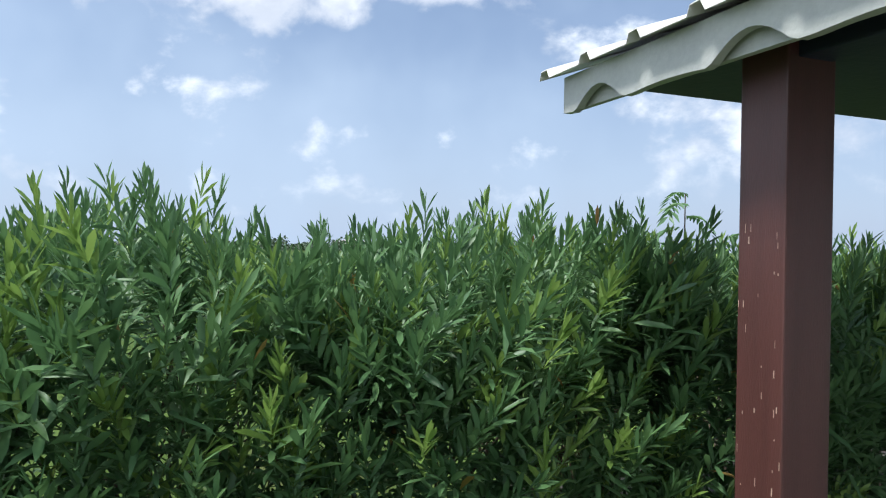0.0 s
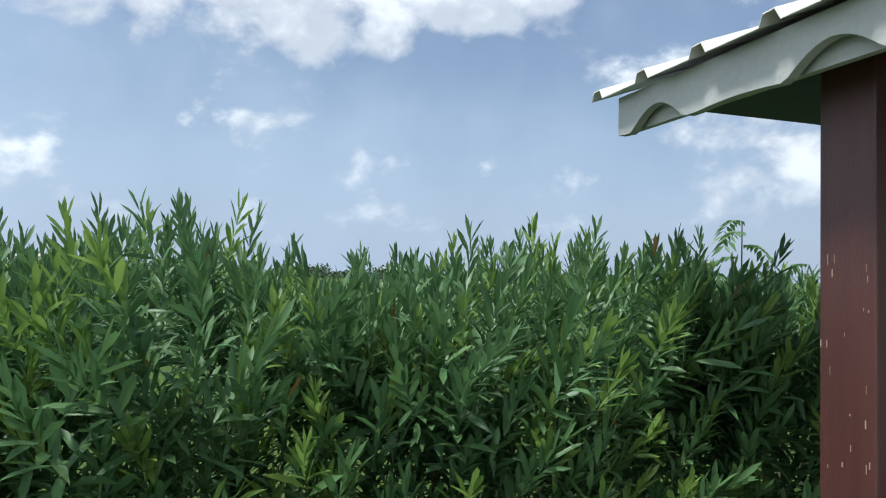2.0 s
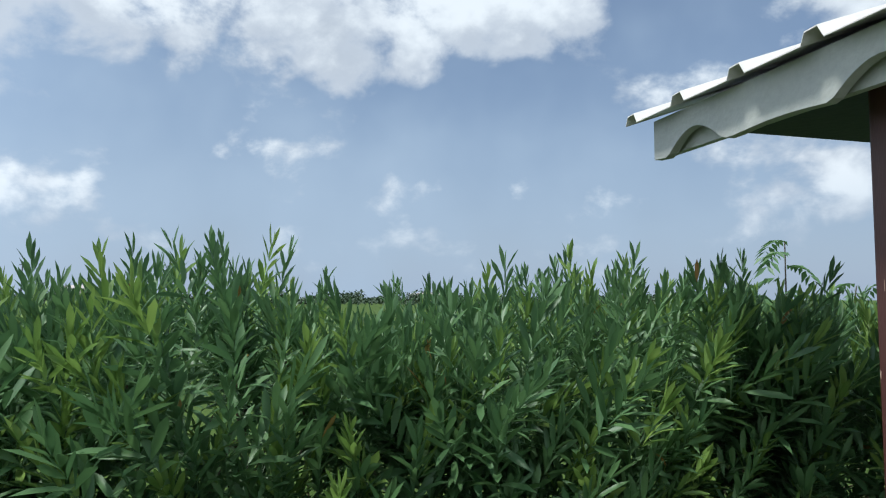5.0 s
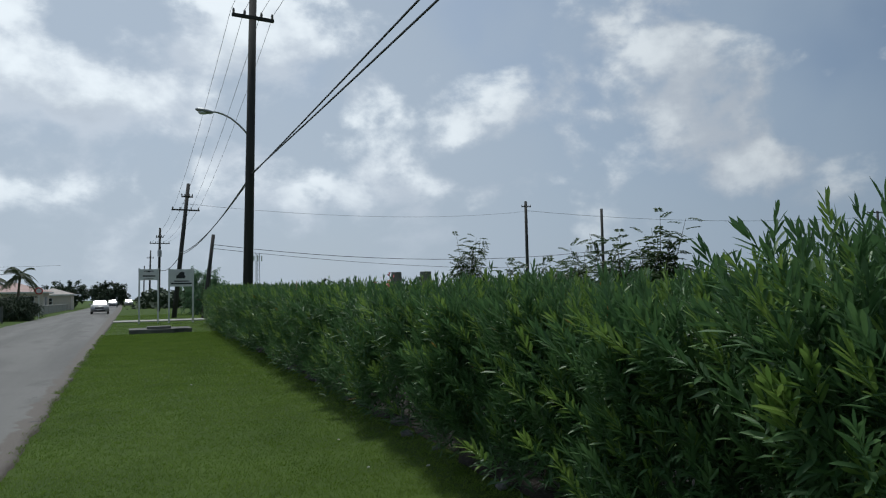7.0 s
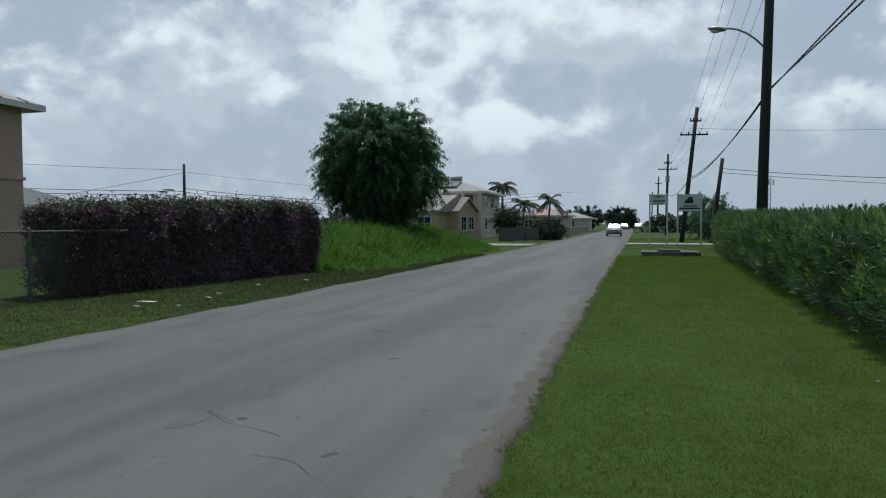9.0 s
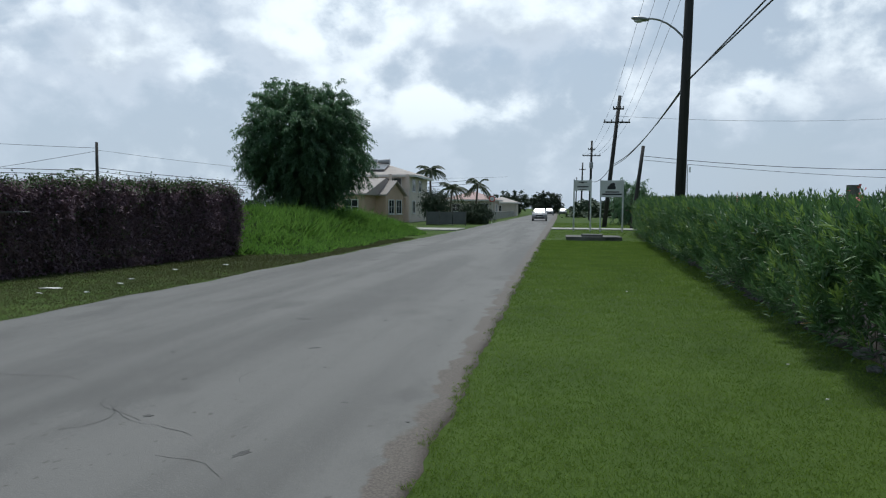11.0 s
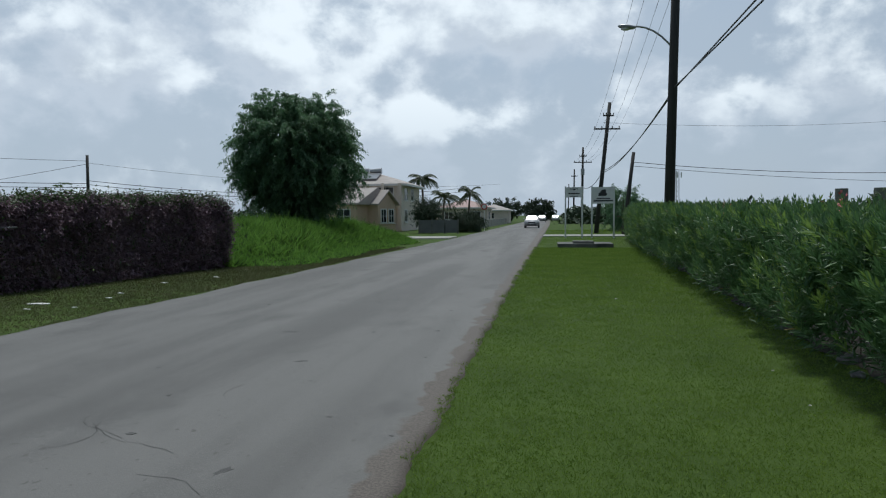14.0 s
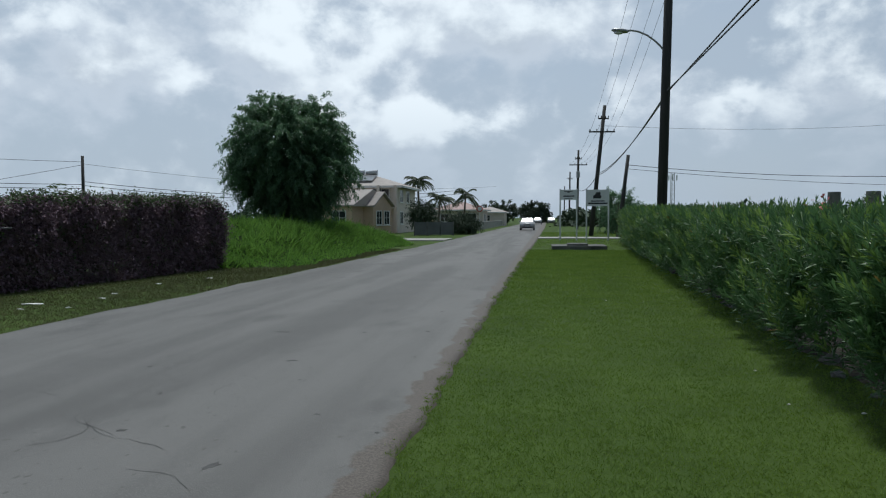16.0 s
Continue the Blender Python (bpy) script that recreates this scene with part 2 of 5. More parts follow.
M["purple"] = material("purple_leaf", (0.14, 0.1, 0.13), (0.29, 0.2, 0.23), 1.3, 0.75, 0, 14, island=0.6, through_light=0.2, spec=0.2)
M["hedge_green"] = material("hedge_green_leaf", (0.03, 0.06, 0.02), (0.08, 0.13, 0.04), 1.5, 0.5, 0, 14, island=0.6, through_light=0.25)
M["crown"] = material("tree_leaf", (0.07, 0.15, 0.08), (0.15, 0.255, 0.125), 0.6, 0.5, 0, 5, island=0.55, through_light=0.45)
M["palm_leaf"] = material("palm_leaf", (0.03, 0.055, 0.022), (0.07, 0.1, 0.04), 1, 0.5, 0, 5, island=0.5, through_light=0.2)
M["bark"] = material("bark", (0.08, 0.065, 0.05), (0.17, 0.14, 0.11), 5, 0.9, 0.7, 30, stretch=(1, 1, 0.3))
M["pole_wood"] = material("pole_wood", (0.026, 0.026, 0.026), (0.06, 0.058, 0.055), 4, 0.85, 0.5, 50, stretch=(3, 3, 0.15))
M["wire"] = material("cable_rubber", (0.015, 0.015, 0.016), (0.03, 0.03, 0.03), 5, 0.6, 0, 30)
M["grey_metal"] = material("galvanised_steel", (0.28, 0.29, 0.3), (0.42, 0.43, 0.44), 8, 0.45, 0.1, 60, metal=0.7)
M["dull_metal"] = material("weathered_steel", (0.09, 0.09, 0.088), (0.17, 0.17, 0.165), 8, 0.6, 0.1, 60, metal=0.4)
M["insulator"] = material("porcelain", (0.12, 0.1, 0.09), (0.2, 0.17, 0.15), 8, 0.3, 0, 30)
M["lamp_glass"] = material("lamp_glass", (0.55, 0.57, 0.58), (0.7, 0.72, 0.72), 8, 0.2, 0, 30)
M["white_paint"] = material("white_paint", (0.68, 0.68, 0.66), (0.8, 0.8, 0.78), 3, 0.6, 0.1, 40, stain=(0.55, 0.54, 0.5))
M["black_print"] = material("black_print", (0.02, 0.02, 0.022), (0.04, 0.04, 0.042), 5, 0.6, 0, 30)
M["concrete"] = material("concrete", (0.27, 0.26, 0.24), (0.4, 0.39, 0.36), 2, 0.9, 0.4, 40, stain=(0.16, 0.155, 0.14), stain_at=0.58)
M["old_concrete"] = material("old_concrete", (0.09, 0.09, 0.085), (0.2, 0.2, 0.18), 2, 0.9, 0.5, 40, stain=(0.05, 0.055, 0.05), stain_at=0.55)
M["brown_paint"] = material("brown_paint", (0.055, 0.02, 0.017), (0.085, 0.031, 0.026), 3, 0.45, 0.15, 70, stretch=(6, 6, 0.5))
M["chipped"] = material("bare_wood_chip", (0.3, 0.2, 0.15), (0.45, 0.33, 0.25), 20, 0.8, 0.1, 60)
M["fascia"] = material("white_fascia", (0.34, 0.35, 0.325), (0.43, 0.44, 0.405), 3, 0.55, 0.12, 60, stain=(0.27, 0.27, 0.245))
M["roof_sheet"] = material("painted_roof_sheet", (0.6, 0.58, 0.54), (0.74, 0.71, 0.66), 3, 0.45, 0.1, 40, stain=(0.42, 0.36, 0.3), stain_at=0.66)
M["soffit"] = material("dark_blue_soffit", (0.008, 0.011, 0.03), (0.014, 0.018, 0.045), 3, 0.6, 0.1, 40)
M["pink_wall"] = material("pink_render", (0.5, 0.34, 0.28), (0.57, 0.41, 0.34), 1.2, 0.9, 0.2, 40, stain=(0.46, 0.32, 0.265))
M["cream_wall"] = material("cream_render", (0.54, 0.4, 0.29), (0.62, 0.47, 0.35), 1.2, 0.9, 0.2, 40)
M["pale_wall"] = material("pale_render", (0.6, 0.54, 0.47), (0.7, 0.63, 0.55), 1.2, 0.9, 0.2, 40)
M["grey_roof"] = material("grey_roof", (0.34, 0.30, 0.275), (0.44, 0.39, 0.36), 1.5, 0.7, 0.2, 30)
M["slate_roof"] = material("slate_grey_roof", (0.1, 0.105, 0.11), (0.16, 0.165, 0.17), 1.5, 0.6, 0.2, 30)
M["red_roof"] = material("red_roof", (0.36, 0.24, 0.22), (0.45, 0.31, 0.28), 1.5, 0.7, 0.2, 30)
M["dark_glass"] = material("window_glass", (0.02, 0.024, 0.028), (0.04, 0.045, 0.05), 2, 0.08, 0, 30)
M["collector"] = material("solar_collector", (0.2, 0.205, 0.215), (0.3, 0.305, 0.315), 2, 0.15, 0, 30)
M["tank"] = material("tank_metal", (0.35, 0.35, 0.36), (0.5, 0.5, 0.5), 2, 0.35, 0, 30, metal=0.6)
M["car_paint"] = material("white_car_paint", (0.34, 0.34, 0.35), (0.39, 0.39, 0.4), 2, 0.4, 0, 30)
M["rubber"] = material("tyre_rubber", (0.015, 0.015, 0.015), (0.03, 0.03, 0.03), 20, 0.8, 0.2, 60)
M["head_glass"] = material("headlight_lens", (0.5, 0.52, 0.55), (0.65, 0.67, 0.7), 4, 0.1, 0, 30)
M["red_paint"] = material("red_paint", (0.4, 0.04, 0.04), (0.5, 0.07, 0.06), 5, 0.5, 0, 30)
M["litter"] = material("pale_litter", (0.6, 0.59, 0.56), (0.8, 0.79, 0.76), 12, 0.7, 0.2, 60)
# soil with the shadow at the hedge's foot put into its colour
M["soil"] = material("shaded_soil", (0.02, 0.017, 0.013), (0.048, 0.04, 0.031), 4, 0.95, 0.7, 40)
M["stone"] = material("grey_stone", (0.12, 0.118, 0.115), (0.24, 0.235, 0.23), 7, 0.9, 0.6, 40)
M["far_green"] = material("far_foliage", (0.03, 0.055, 0.03), (0.06, 0.09, 0.045), 0.5, 0.8, 0, 4, island=0.5)

# ---- mesh helpers ----


def link_mesh(name, me, mat, parent=None, label=""):
    ob = new(name, me)
    me.materials.append(mat)
    if parent:
        ob.parent = parent
    if label:
        tagged(ob, label)
    return ob


def part(name, bm, mat, parent=None, label="", smooth=False):
    me = bpy.data.meshes.new(name)
    bmesh.ops.recalc_face_normals(bm, faces=bm.faces)
    bm.to_mesh(me)
    bm.free()
    if smooth:
        me.polygons.foreach_set("use_smooth", [True] * len(me.polygons))
    return link_mesh(name, me, mat, parent, label)


def thing(name, x, y, z, label, category, turn=0.0, group="", kind=""):
    e = new(name)
    e.empty_display_size = 0.2
    e.matrix_world = pose(x, y, z, 0, 0, turn)
    return tagged(e, label, category, group, kind)


def put_box(bm, x0, y0, z0, x1, y1, z1, bevel=0.0, turn=None):
    r = bmesh.ops.create_cube(bm, size=1)
    m = Matrix.Translation(((x0 + x1) / 2, (y0 + y1) / 2, (z0 + z1) / 2)) @ Matrix.Diagonal((x1 - x0, y1 - y0, z1 - z0, 1))
    bmesh.ops.transform(bm, matrix=m if turn is None else turn @ m, verts=r["verts"])
    if bevel:
        edges = list({e for v in r["verts"] for e in v.link_edges})
        bmesh.ops.bevel(bm, geom=edges, offset=bevel, segments=2, affect="EDGES", profile=0.6)
    return bm


def box(x0, y0, z0, x1, y1, z1, bevel=0.0, turn=None):
    return put_box(bmesh.new(), x0, y0, z0, x1, y1, z1, bevel, turn)


def put_rod(bm, a, b, r0, r1=None, sides=8):
    a, b = Vector(a), Vector(b)
    r1 = r0 if r1 is None else r1
    d = b - a
    c = bmesh.ops.create_cone(bm, cap_ends=True, segments=sides, radius1=r0, radius2=r1, depth=d.length)
    bmesh.ops.transform(bm, matrix=Matrix.Translation((a + b) / 2) @ d.to_track_quat("Z", "Y").to_matrix().to_4x4(), verts=c["verts"])
    return bm


def rod(a, b, r0, r1=None, sides=8):
    return put_rod(bmesh.new(), a, b, r0, r1, sides)


def tube(bm, pts, radii, sides=6):
    """A bent, tapered limb through points."""
    rings = []
    for i, p in enumerate(pts):
        p = Vector(p)
        d = Vector(pts[min(i + 1, len(pts) - 1)]) - Vector(pts[max(i - 1, 0)])
        q = d.to_track_quat("Z", "Y")
        rings.append([bm.verts.new(p + q @ Vector((math.cos(k * math.tau / sides), math.sin(k * math.tau / sides), 0)) * radii[i]) for k in range(sides)])
    for a, b in zip(rings, rings[1:]):
        for k in range(sides):
            bm.faces.new((a[k], a[(k + 1) % sides], b[(k + 1) % sides], b[k]))
    bm.faces.new(rings[-1])
    return bm


def prism(outline, depth_axis, a, b):
    """A closed outline (u, v) swept between a and b along an axis: 'x' -> (u, v) = (y, z); 'y' -> (x, z); 'z' -> (x, y)."""
    bm = bmesh.new()

    def at(u, v, w):
        return {"x": (w, u, v), "y": (u, w, v), "z": (u, v, w)}[depth_axis]
    lo = [bm.verts.new(at(u, v, a)) for u, v in outline]
    hi = [bm.verts.new(at(u, v, b)) for u, v in outline]
    n = len(outline)
    bm.faces.new(lo)
    bm.faces.new(hi[::-1])
    for i in range(n):
        bm.faces.new((lo[i], hi[i], hi[(i + 1) % n], lo[(i + 1) % n]))
    return bm


def array_mesh(name, verts, faces, mat, parent=None, label="", smooth=False):
    """verts (n, 3), faces (m, 3 or 4) as arrays."""
    me = bpy.data.meshes.new(name)
    k = faces.shape[1]
    me.vertices.add(len(verts))
    me.vertices.foreach_set("co", np.ascontiguousarray(verts, np.float32).ravel())
    me.loops.add(faces.size)
    me.loops.foreach_set("vertex_index", np.ascontiguousarray(faces, np.int32).ravel())
    me.polygons.add(len(faces))
    me.polygons.foreach_set("loop_start", np.arange(0, faces.size, k, dtype=np.int32))
    me.polygons.foreach_set("loop_total", np.full(len(faces), k, np.int32))
    if smooth:
        me.polygons.foreach_set("use_smooth", np.ones(len(faces), bool))
    me.update(calc_edges=True)
    return link_mesh(name, me, mat, parent, label)


def unit(v):
    return v / np.maximum(np.linalg.norm(v, axis=-1, keepdims=True), 1e-9)


# leaf outlines: along, across, lift
LEAF_FULL = (np.array([(0, 0, 0), (.32, -.42, .10), (.32, 0, 0), (.32, .42, .10), (.72, -.46, .09), (.72, 0, 0), (.72, .46, .09), (1, 0, 0)]),
             np.array([(0, 1, 2), (0, 2, 3), (1, 4, 5), (1, 5, 2), (2, 5, 6), (2, 6, 3), (4, 7, 5), (5, 7, 6)]))
LEAF_LITE = (np.array([(0, 0, 0), (.45, -.5, .08), (1, 0, 0), (.45, .5, .08)]), np.array([(0, 1, 2), (0, 2, 3)]))
BLADE = (np.array([(0, -.5, 0), (0, .5, 0), (1, 0, 0)]), np.array([(0, 1, 2)]))


def leaves(base, way, length, width, droop, rng, shape=LEAF_LITE, up=None):
    """Leaf arrays from bases (n, 3), directions, lengths, widths; droop bends the tip down."""
    n = len(base)
    way = unit(way)
    ref = np.array([0, 0, 1.0]) + rng.normal(0, .35, (n, 3)) if up is None else up
    side = unit(np.cross(way, ref))
    top = np.cross(side, way)
    t, f = shape
    u, v, w = t[:, 0], t[:, 1], t[:, 2]
    p = base[:, None] + way[:, None] * (u * length[:, None])[..., None] + side[:, None] * (v * width[:, None])[..., None] \
        + top[:, None] * (w * width[:, None] * 2)[..., None]
    p[..., 2] -= (u ** 2) * (droop * length)[:, None]
    k = len(t)
    return p.reshape(-1, 3), (f[None] + (np.arange(n) * k)[:, None, None]).reshape(-1, f.shape[1])


def merge(pieces):
    vs, fs, o = [], [], 0
    for v, f in pieces:
        vs.append(v)
        fs.append(f + o)
        o += len(v)
    return np.concatenate(vs), np.concatenate(fs)


# ---- ground, road ----
ROAD_W, ROAD_E = -7.4, -0.84


def grid_sheet(name, xs, ys, height_of, mat, kind="structure"):
    xs, ys = np.asarray(xs, float), np.asarray(ys, float)
    X, Y = np.meshgrid(xs, ys)
    Z = height_of(X, Y)
    v = np.stack([X, Y, Z], -1).reshape(-1, 3)
    i = np.arange(len(ys) - 1)[:, None] * len(xs) + np.arange(len(xs) - 1)[None]
    f = np.stack([i, i + 1, i + len(xs) + 1, i + len(xs)], -1).reshape(-1, 4)
    ob = array_mesh(name, v, f, mat, smooth=True)
    ob["kind"] = kind
    return ob


def wobble(X, Y, s, seed=0.0):
    return np.sin(X * s + 1.3 * np.sin(Y * s * .7 + seed)) * np.sin(Y * s * 1.1 + 1.7 * np.sin(X * s * .6 + 2 * seed))


def smooth01(v, a, b):
    t = np.clip((v - a) / (b - a), 0, 1)
    return t * t * (3 - 2 * t)


def west_base(y):
    """The road's western edge, which closes in slowly with distance."""
    return np.interp(y, [6, 8, 12, 17, 28, 45, 60, 400], [-7.38, -7.32, -7.16, -7.05, -6.88, -6.62, -6.6, -5.6])


def ground_height(X, Y):
    lot = smooth01(-X, 8.2, 13.0) * smooth01(Y, 20.5, 24.5) * (1 - smooth01(Y, 41, 47))
    in_road = (X > west_base(Y) + 0.3) & (X < ROAD_E - 0.3) & (Y > -40)
    z = lot * 1.0 + 0.006 * wobble(X, Y, 0.9) + 0.004 * wobble(X, Y, 2.3, 1)
    return np.where(in_road, -0.06, z)


gx = np.unique(np.concatenate([[-3000, -900, -300, -120, -70], np.linspace(-45, -7.5, 60), np.linspace(-7.4, -5.2, 23), np.linspace(-4.9, -1.3, 5), [-1.2, -1.12],
                               np.linspace(-1.0, 5, 52), np.linspace(5.5, 30, 30), [60, 120, 300, 900, 3000]]))
gy = np.unique(np.concatenate([[-3000, -900, -200, -60, -30], np.linspace(-12, 60, 220), np.linspace(62, 130, 20), [200, 400, 900, 3000]]))
ground = grid_sheet("ground", gx, gy, ground_height, M["turf"])
tagged(ground, "mown green grass ground with dry patches", "ground", kind="structure")

road_y = np.unique(np.concatenate([np.linspace(-40, 2, 30), np.linspace(2, 60, 380), np.linspace(60, 400, 120)]))
road_u = np.concatenate([[0, .004], np.linspace(.02, .98, 22), [.997, 1]])
U, Y = np.meshgrid(road_u, road_y)
east = ROAD_E + 0.025 * np.sin(road_y * 1.9) * np.sin(road_y * .63 + 1) + 0.02 * np.sin(road_y * 5.3 + 2) * np.sin(road_y * 1.1) + 0.012 * np.sin(road_y * 17 + 3 * np.sin(road_y * 3)) + 0.006 * np.clip(road_y - 15, 0, 90)
west = west_base(road_y) + 0.05 * np.sin(road_y * 1.4 + 2) + 0.03 * np.sin(road_y * 3.9)
X = west[:, None] + (east - west)[:, None] * U
Z = 0.035 + 0.05 * (1 - (2 * U - 1) ** 2) + 0.006 * wobble(X, Y, 2.3) - 0.10 * ((U < 1e-6) | (U > 1 - 1e-6))
v = np.stack([X, Y, Z], -1).reshape(-1, 3)
i = np.arange(len(road_y) - 1)[:, None] * 26 + np.arange(25)[None]
road = array_mesh("road", v, np.stack([i, i + 1, i + 27, i + 26], -1).reshape(-1, 4), M["asphalt"], smooth=True)
tagged(road, "sun-bleached grey asphalt road with patches and crumbling edges", "road", kind="structure")


def drive(name, x0, y0, x1, y1, label):
    bm = box(x0, y0, -0.05, x1, y1, 0.07, 0.02)
    ob = part(name, bm, M["concrete"])
    tagged(ob, label, "driveway", kind="structure")


drive("driveway_1", -0.6, 51.5, 6.0, 55.0, "pale concrete driveway across the grass verge")
drive("driveway_2", -13.0, 46.5, -6.9, 51.0, "pale concrete driveway beside a rough grass lot")

# ---- grass ----


def blades(name, n, x0, x1, y0, y1, h0, h1, mat, label, seed, keep=None, width=0.006, lean=0.75, z_of=None, near_bias=0.0):
    rng = np.random.default_rng(seed)
    tuft = 4
    u = rng.random(n // tuft)
    y = np.repeat(y0 + (y1 - y0) * (u ** (1 + near_bias)), tuft)
    x = np.repeat(rng.uniform(x0, x1, n // tuft), tuft)
    grow = np.repeat(rng.uniform(.75, 1.3, n // tuft), tuft)
    spread = .026 * (1 + np.clip((y - 6) / 10, 0, 4))
    n = len(x)
    x, y = x + rng.normal(0, 1, n) * spread, y + rng.normal(0, 1, n) * spread
    if keep is not None:
        m = keep(x, y)
        x, y, grow = x[m], y[m], grow[m]
    n = len(x)
    z = (ground_height(x, y) if z_of is None else z_of(x, y)) - 0.004 + .034 * ((x > west_base(y)) & (x < east_edge(y)))
    far = 1 + np.clip((y - 8) / 14, 0, 3)
    way = np.stack([rng.normal(0, lean, n), rng.normal(0, lean, n), np.ones(n)], 1)
    v, f = leaves(np.stack([x, y, z], 1), way, rng.uniform(h0, h1, n) * grow * np.sqrt(far), width * rng.uniform(.7, 1.3, n) * far, rng.uniform(0, .4, n), rng, BLADE,
                  up=rng.normal(0, 1, (n, 3)))
    ob = array_mesh(name, v, f, mat)
    tagged(ob, label, "grass", kind="stuff")


def hedge_front(y):
    return np.interp(y, [-8, -3, 0, 1.5, 4, 5.2, 8.2, 12.6, 16.7, 21, 29, 46, 60], [2.05, 2.05, 2.1, 2.3, 2.62, 2.8, 2.95, 3.15, 3.3, 3.5, 3.8, 5.0, 6.0])


def east_edge(y):
    return np.interp(y, road_y, east)


def rng_edge(x, y):
    return 0.06 * np.sin(y * 23.0 + 5 * np.sin(y * 5.3))


verge = lambda x, y: (x > east_edge(y) - 0.05 + 0.05 * np.sin(y * 2.3) * np.sin(y * 7.1) + rng_edge(x, y)) & (x < hedge_front(y) + 0.22 + 0.1 * np.sin(y * 3) * np.sin(y * 1.3))
blades("grass", 420000, -1, 4.2, 2.6, 34, 0.02, 0.048, M["blade"], "short mown green grass of the verge", 1, verge, near_bias=1.0)
blades("grass", 60000, -.9, 2.3, -6, 2.8, 0.02, 0.05, M["blade"], "short mown green grass of the verge", 4, lambda x, y: ~((y < -1.2) & (y > -4.2) & (x > -.6)))
blades("grass", 30000, -1, 6.5, 34, 75, 0.03, 0.06, M["blade"], "short mown green grass of the verge", 2, lambda x, y: (x > east_edge(y) + .1) & ~((y > 51.4) & (y < 55.1)), width=0.004)
west_verge = lambda x, y: (x < west_base(y) - 0.02 + 0.06 * np.sin(y * 2.1))
blades("rough_grass", 210000, -12.5, -7.2, 7, 34, 0.03, 0.08, M["blade_dry"], "rough patchy grass along the road", 3, lambda x, y: west_verge(x, y) & ~((x < -8.6) & (y > 21)), width=0.006)


def lot_mask(x, y):
    return (x < -7.75 - 0.25 * np.sin(y * 1.1) - np.clip(22.5 - y, 0, 3) * .5 - np.clip(y - 40, 0, 9) * .35) & (y > 20.6 + 0.3 * np.sin(x * 2))


def lot_top(x, y):
    return ground_height(x, y)


def tall(name, n, seed, h0, h1, x0, x1, y0, y1, mat, label):
    rng = np.random.default_rng(seed)
    x, y = rng.uniform(x0, x1, n), rng.uniform(y0, y1, n)
    m = lot_mask(x, y)
    x, y = x[m], y[m]
    n = len(x)
    clump = 0.75 + 0.35 * wobble(x, y, 1.3) + 0.15 * wobble(x, y, 3.7, 2)
    way = np.stack([rng.normal(0, .4, n), rng.normal(0, .4, n), np.ones(n)], 1)
    v, f = leaves(np.stack([x, y, lot_top(x, y)], 1), way, rng.uniform(h0, h1, n) * clump * smooth01(-x, 7.3, 10.5).clip(.45, 1), rng.uniform(.014, .032, n), rng.uniform(.1, .6, n), rng, LEAF_LITE)
    tagged(array_mesh(name, v, f, mat), label, "grass", kind="stuff")


tall("tall_grass", 130000, 11, 0.5, 1.15, -32, -7.6, 20.4, 46, M["tall_grass"], "waist-high bright green wild grass on a vacant lot")
tall("tall_grass", 14000, 12, 0.5, 0.8, -13, -7.6, 20.4, 46, M["hedge_green"], "darker weeds at the edge of the vacant lot")

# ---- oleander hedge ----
# soil strip whose near-black colour stands in for shade under the hedge
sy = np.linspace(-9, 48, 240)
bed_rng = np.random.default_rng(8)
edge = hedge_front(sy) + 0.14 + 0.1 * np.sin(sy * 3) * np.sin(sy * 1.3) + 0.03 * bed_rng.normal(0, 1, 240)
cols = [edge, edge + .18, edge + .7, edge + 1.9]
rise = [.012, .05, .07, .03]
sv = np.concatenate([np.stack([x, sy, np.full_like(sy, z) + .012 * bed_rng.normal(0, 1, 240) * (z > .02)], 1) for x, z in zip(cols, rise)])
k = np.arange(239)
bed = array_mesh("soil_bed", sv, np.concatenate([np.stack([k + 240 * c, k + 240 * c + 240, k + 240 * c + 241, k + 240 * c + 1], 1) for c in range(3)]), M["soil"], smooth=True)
tagged(bed, "bare soil under the hedge, coloured dark to include the hedge's shadow", "soil", kind="structure")



def shoot_template(rng, full, lush):
    """One leafy shoot along +z, 0.45 m long: old leaves, young leaves, with leaf bases and ways."""
    rows = []
    n = 11 if full else 8
    for k in range(n):
        s = k / (n - 1)
        for j in range(3):
            a = j * math.tau / 3 + k * 0.9 + rng.normal(0, .2)
            open_ang = radians(66 - 48 * s ** 1.1 + rng.normal(0, 8))
            way = (math.cos(a) * math.sin(open_ang), math.sin(a) * math.sin(open_ang), math.cos(open_ang))
            size = (0.128 if full else .145) * (1 - 0.42 * max(0, s - .45) - .2 * max(0, .3 - s)) * rng.uniform(.8, 1.15)
            rows.append((0, 0, 0.03 + .42 * s ** .85, *way, size, size * rng.uniform(.15, .19) * (1.0 if full else 1.15), .30 * (1 - s) + .02, 1.0 if (s > .55 and lush) else 0.0))
    return np.array(rows)


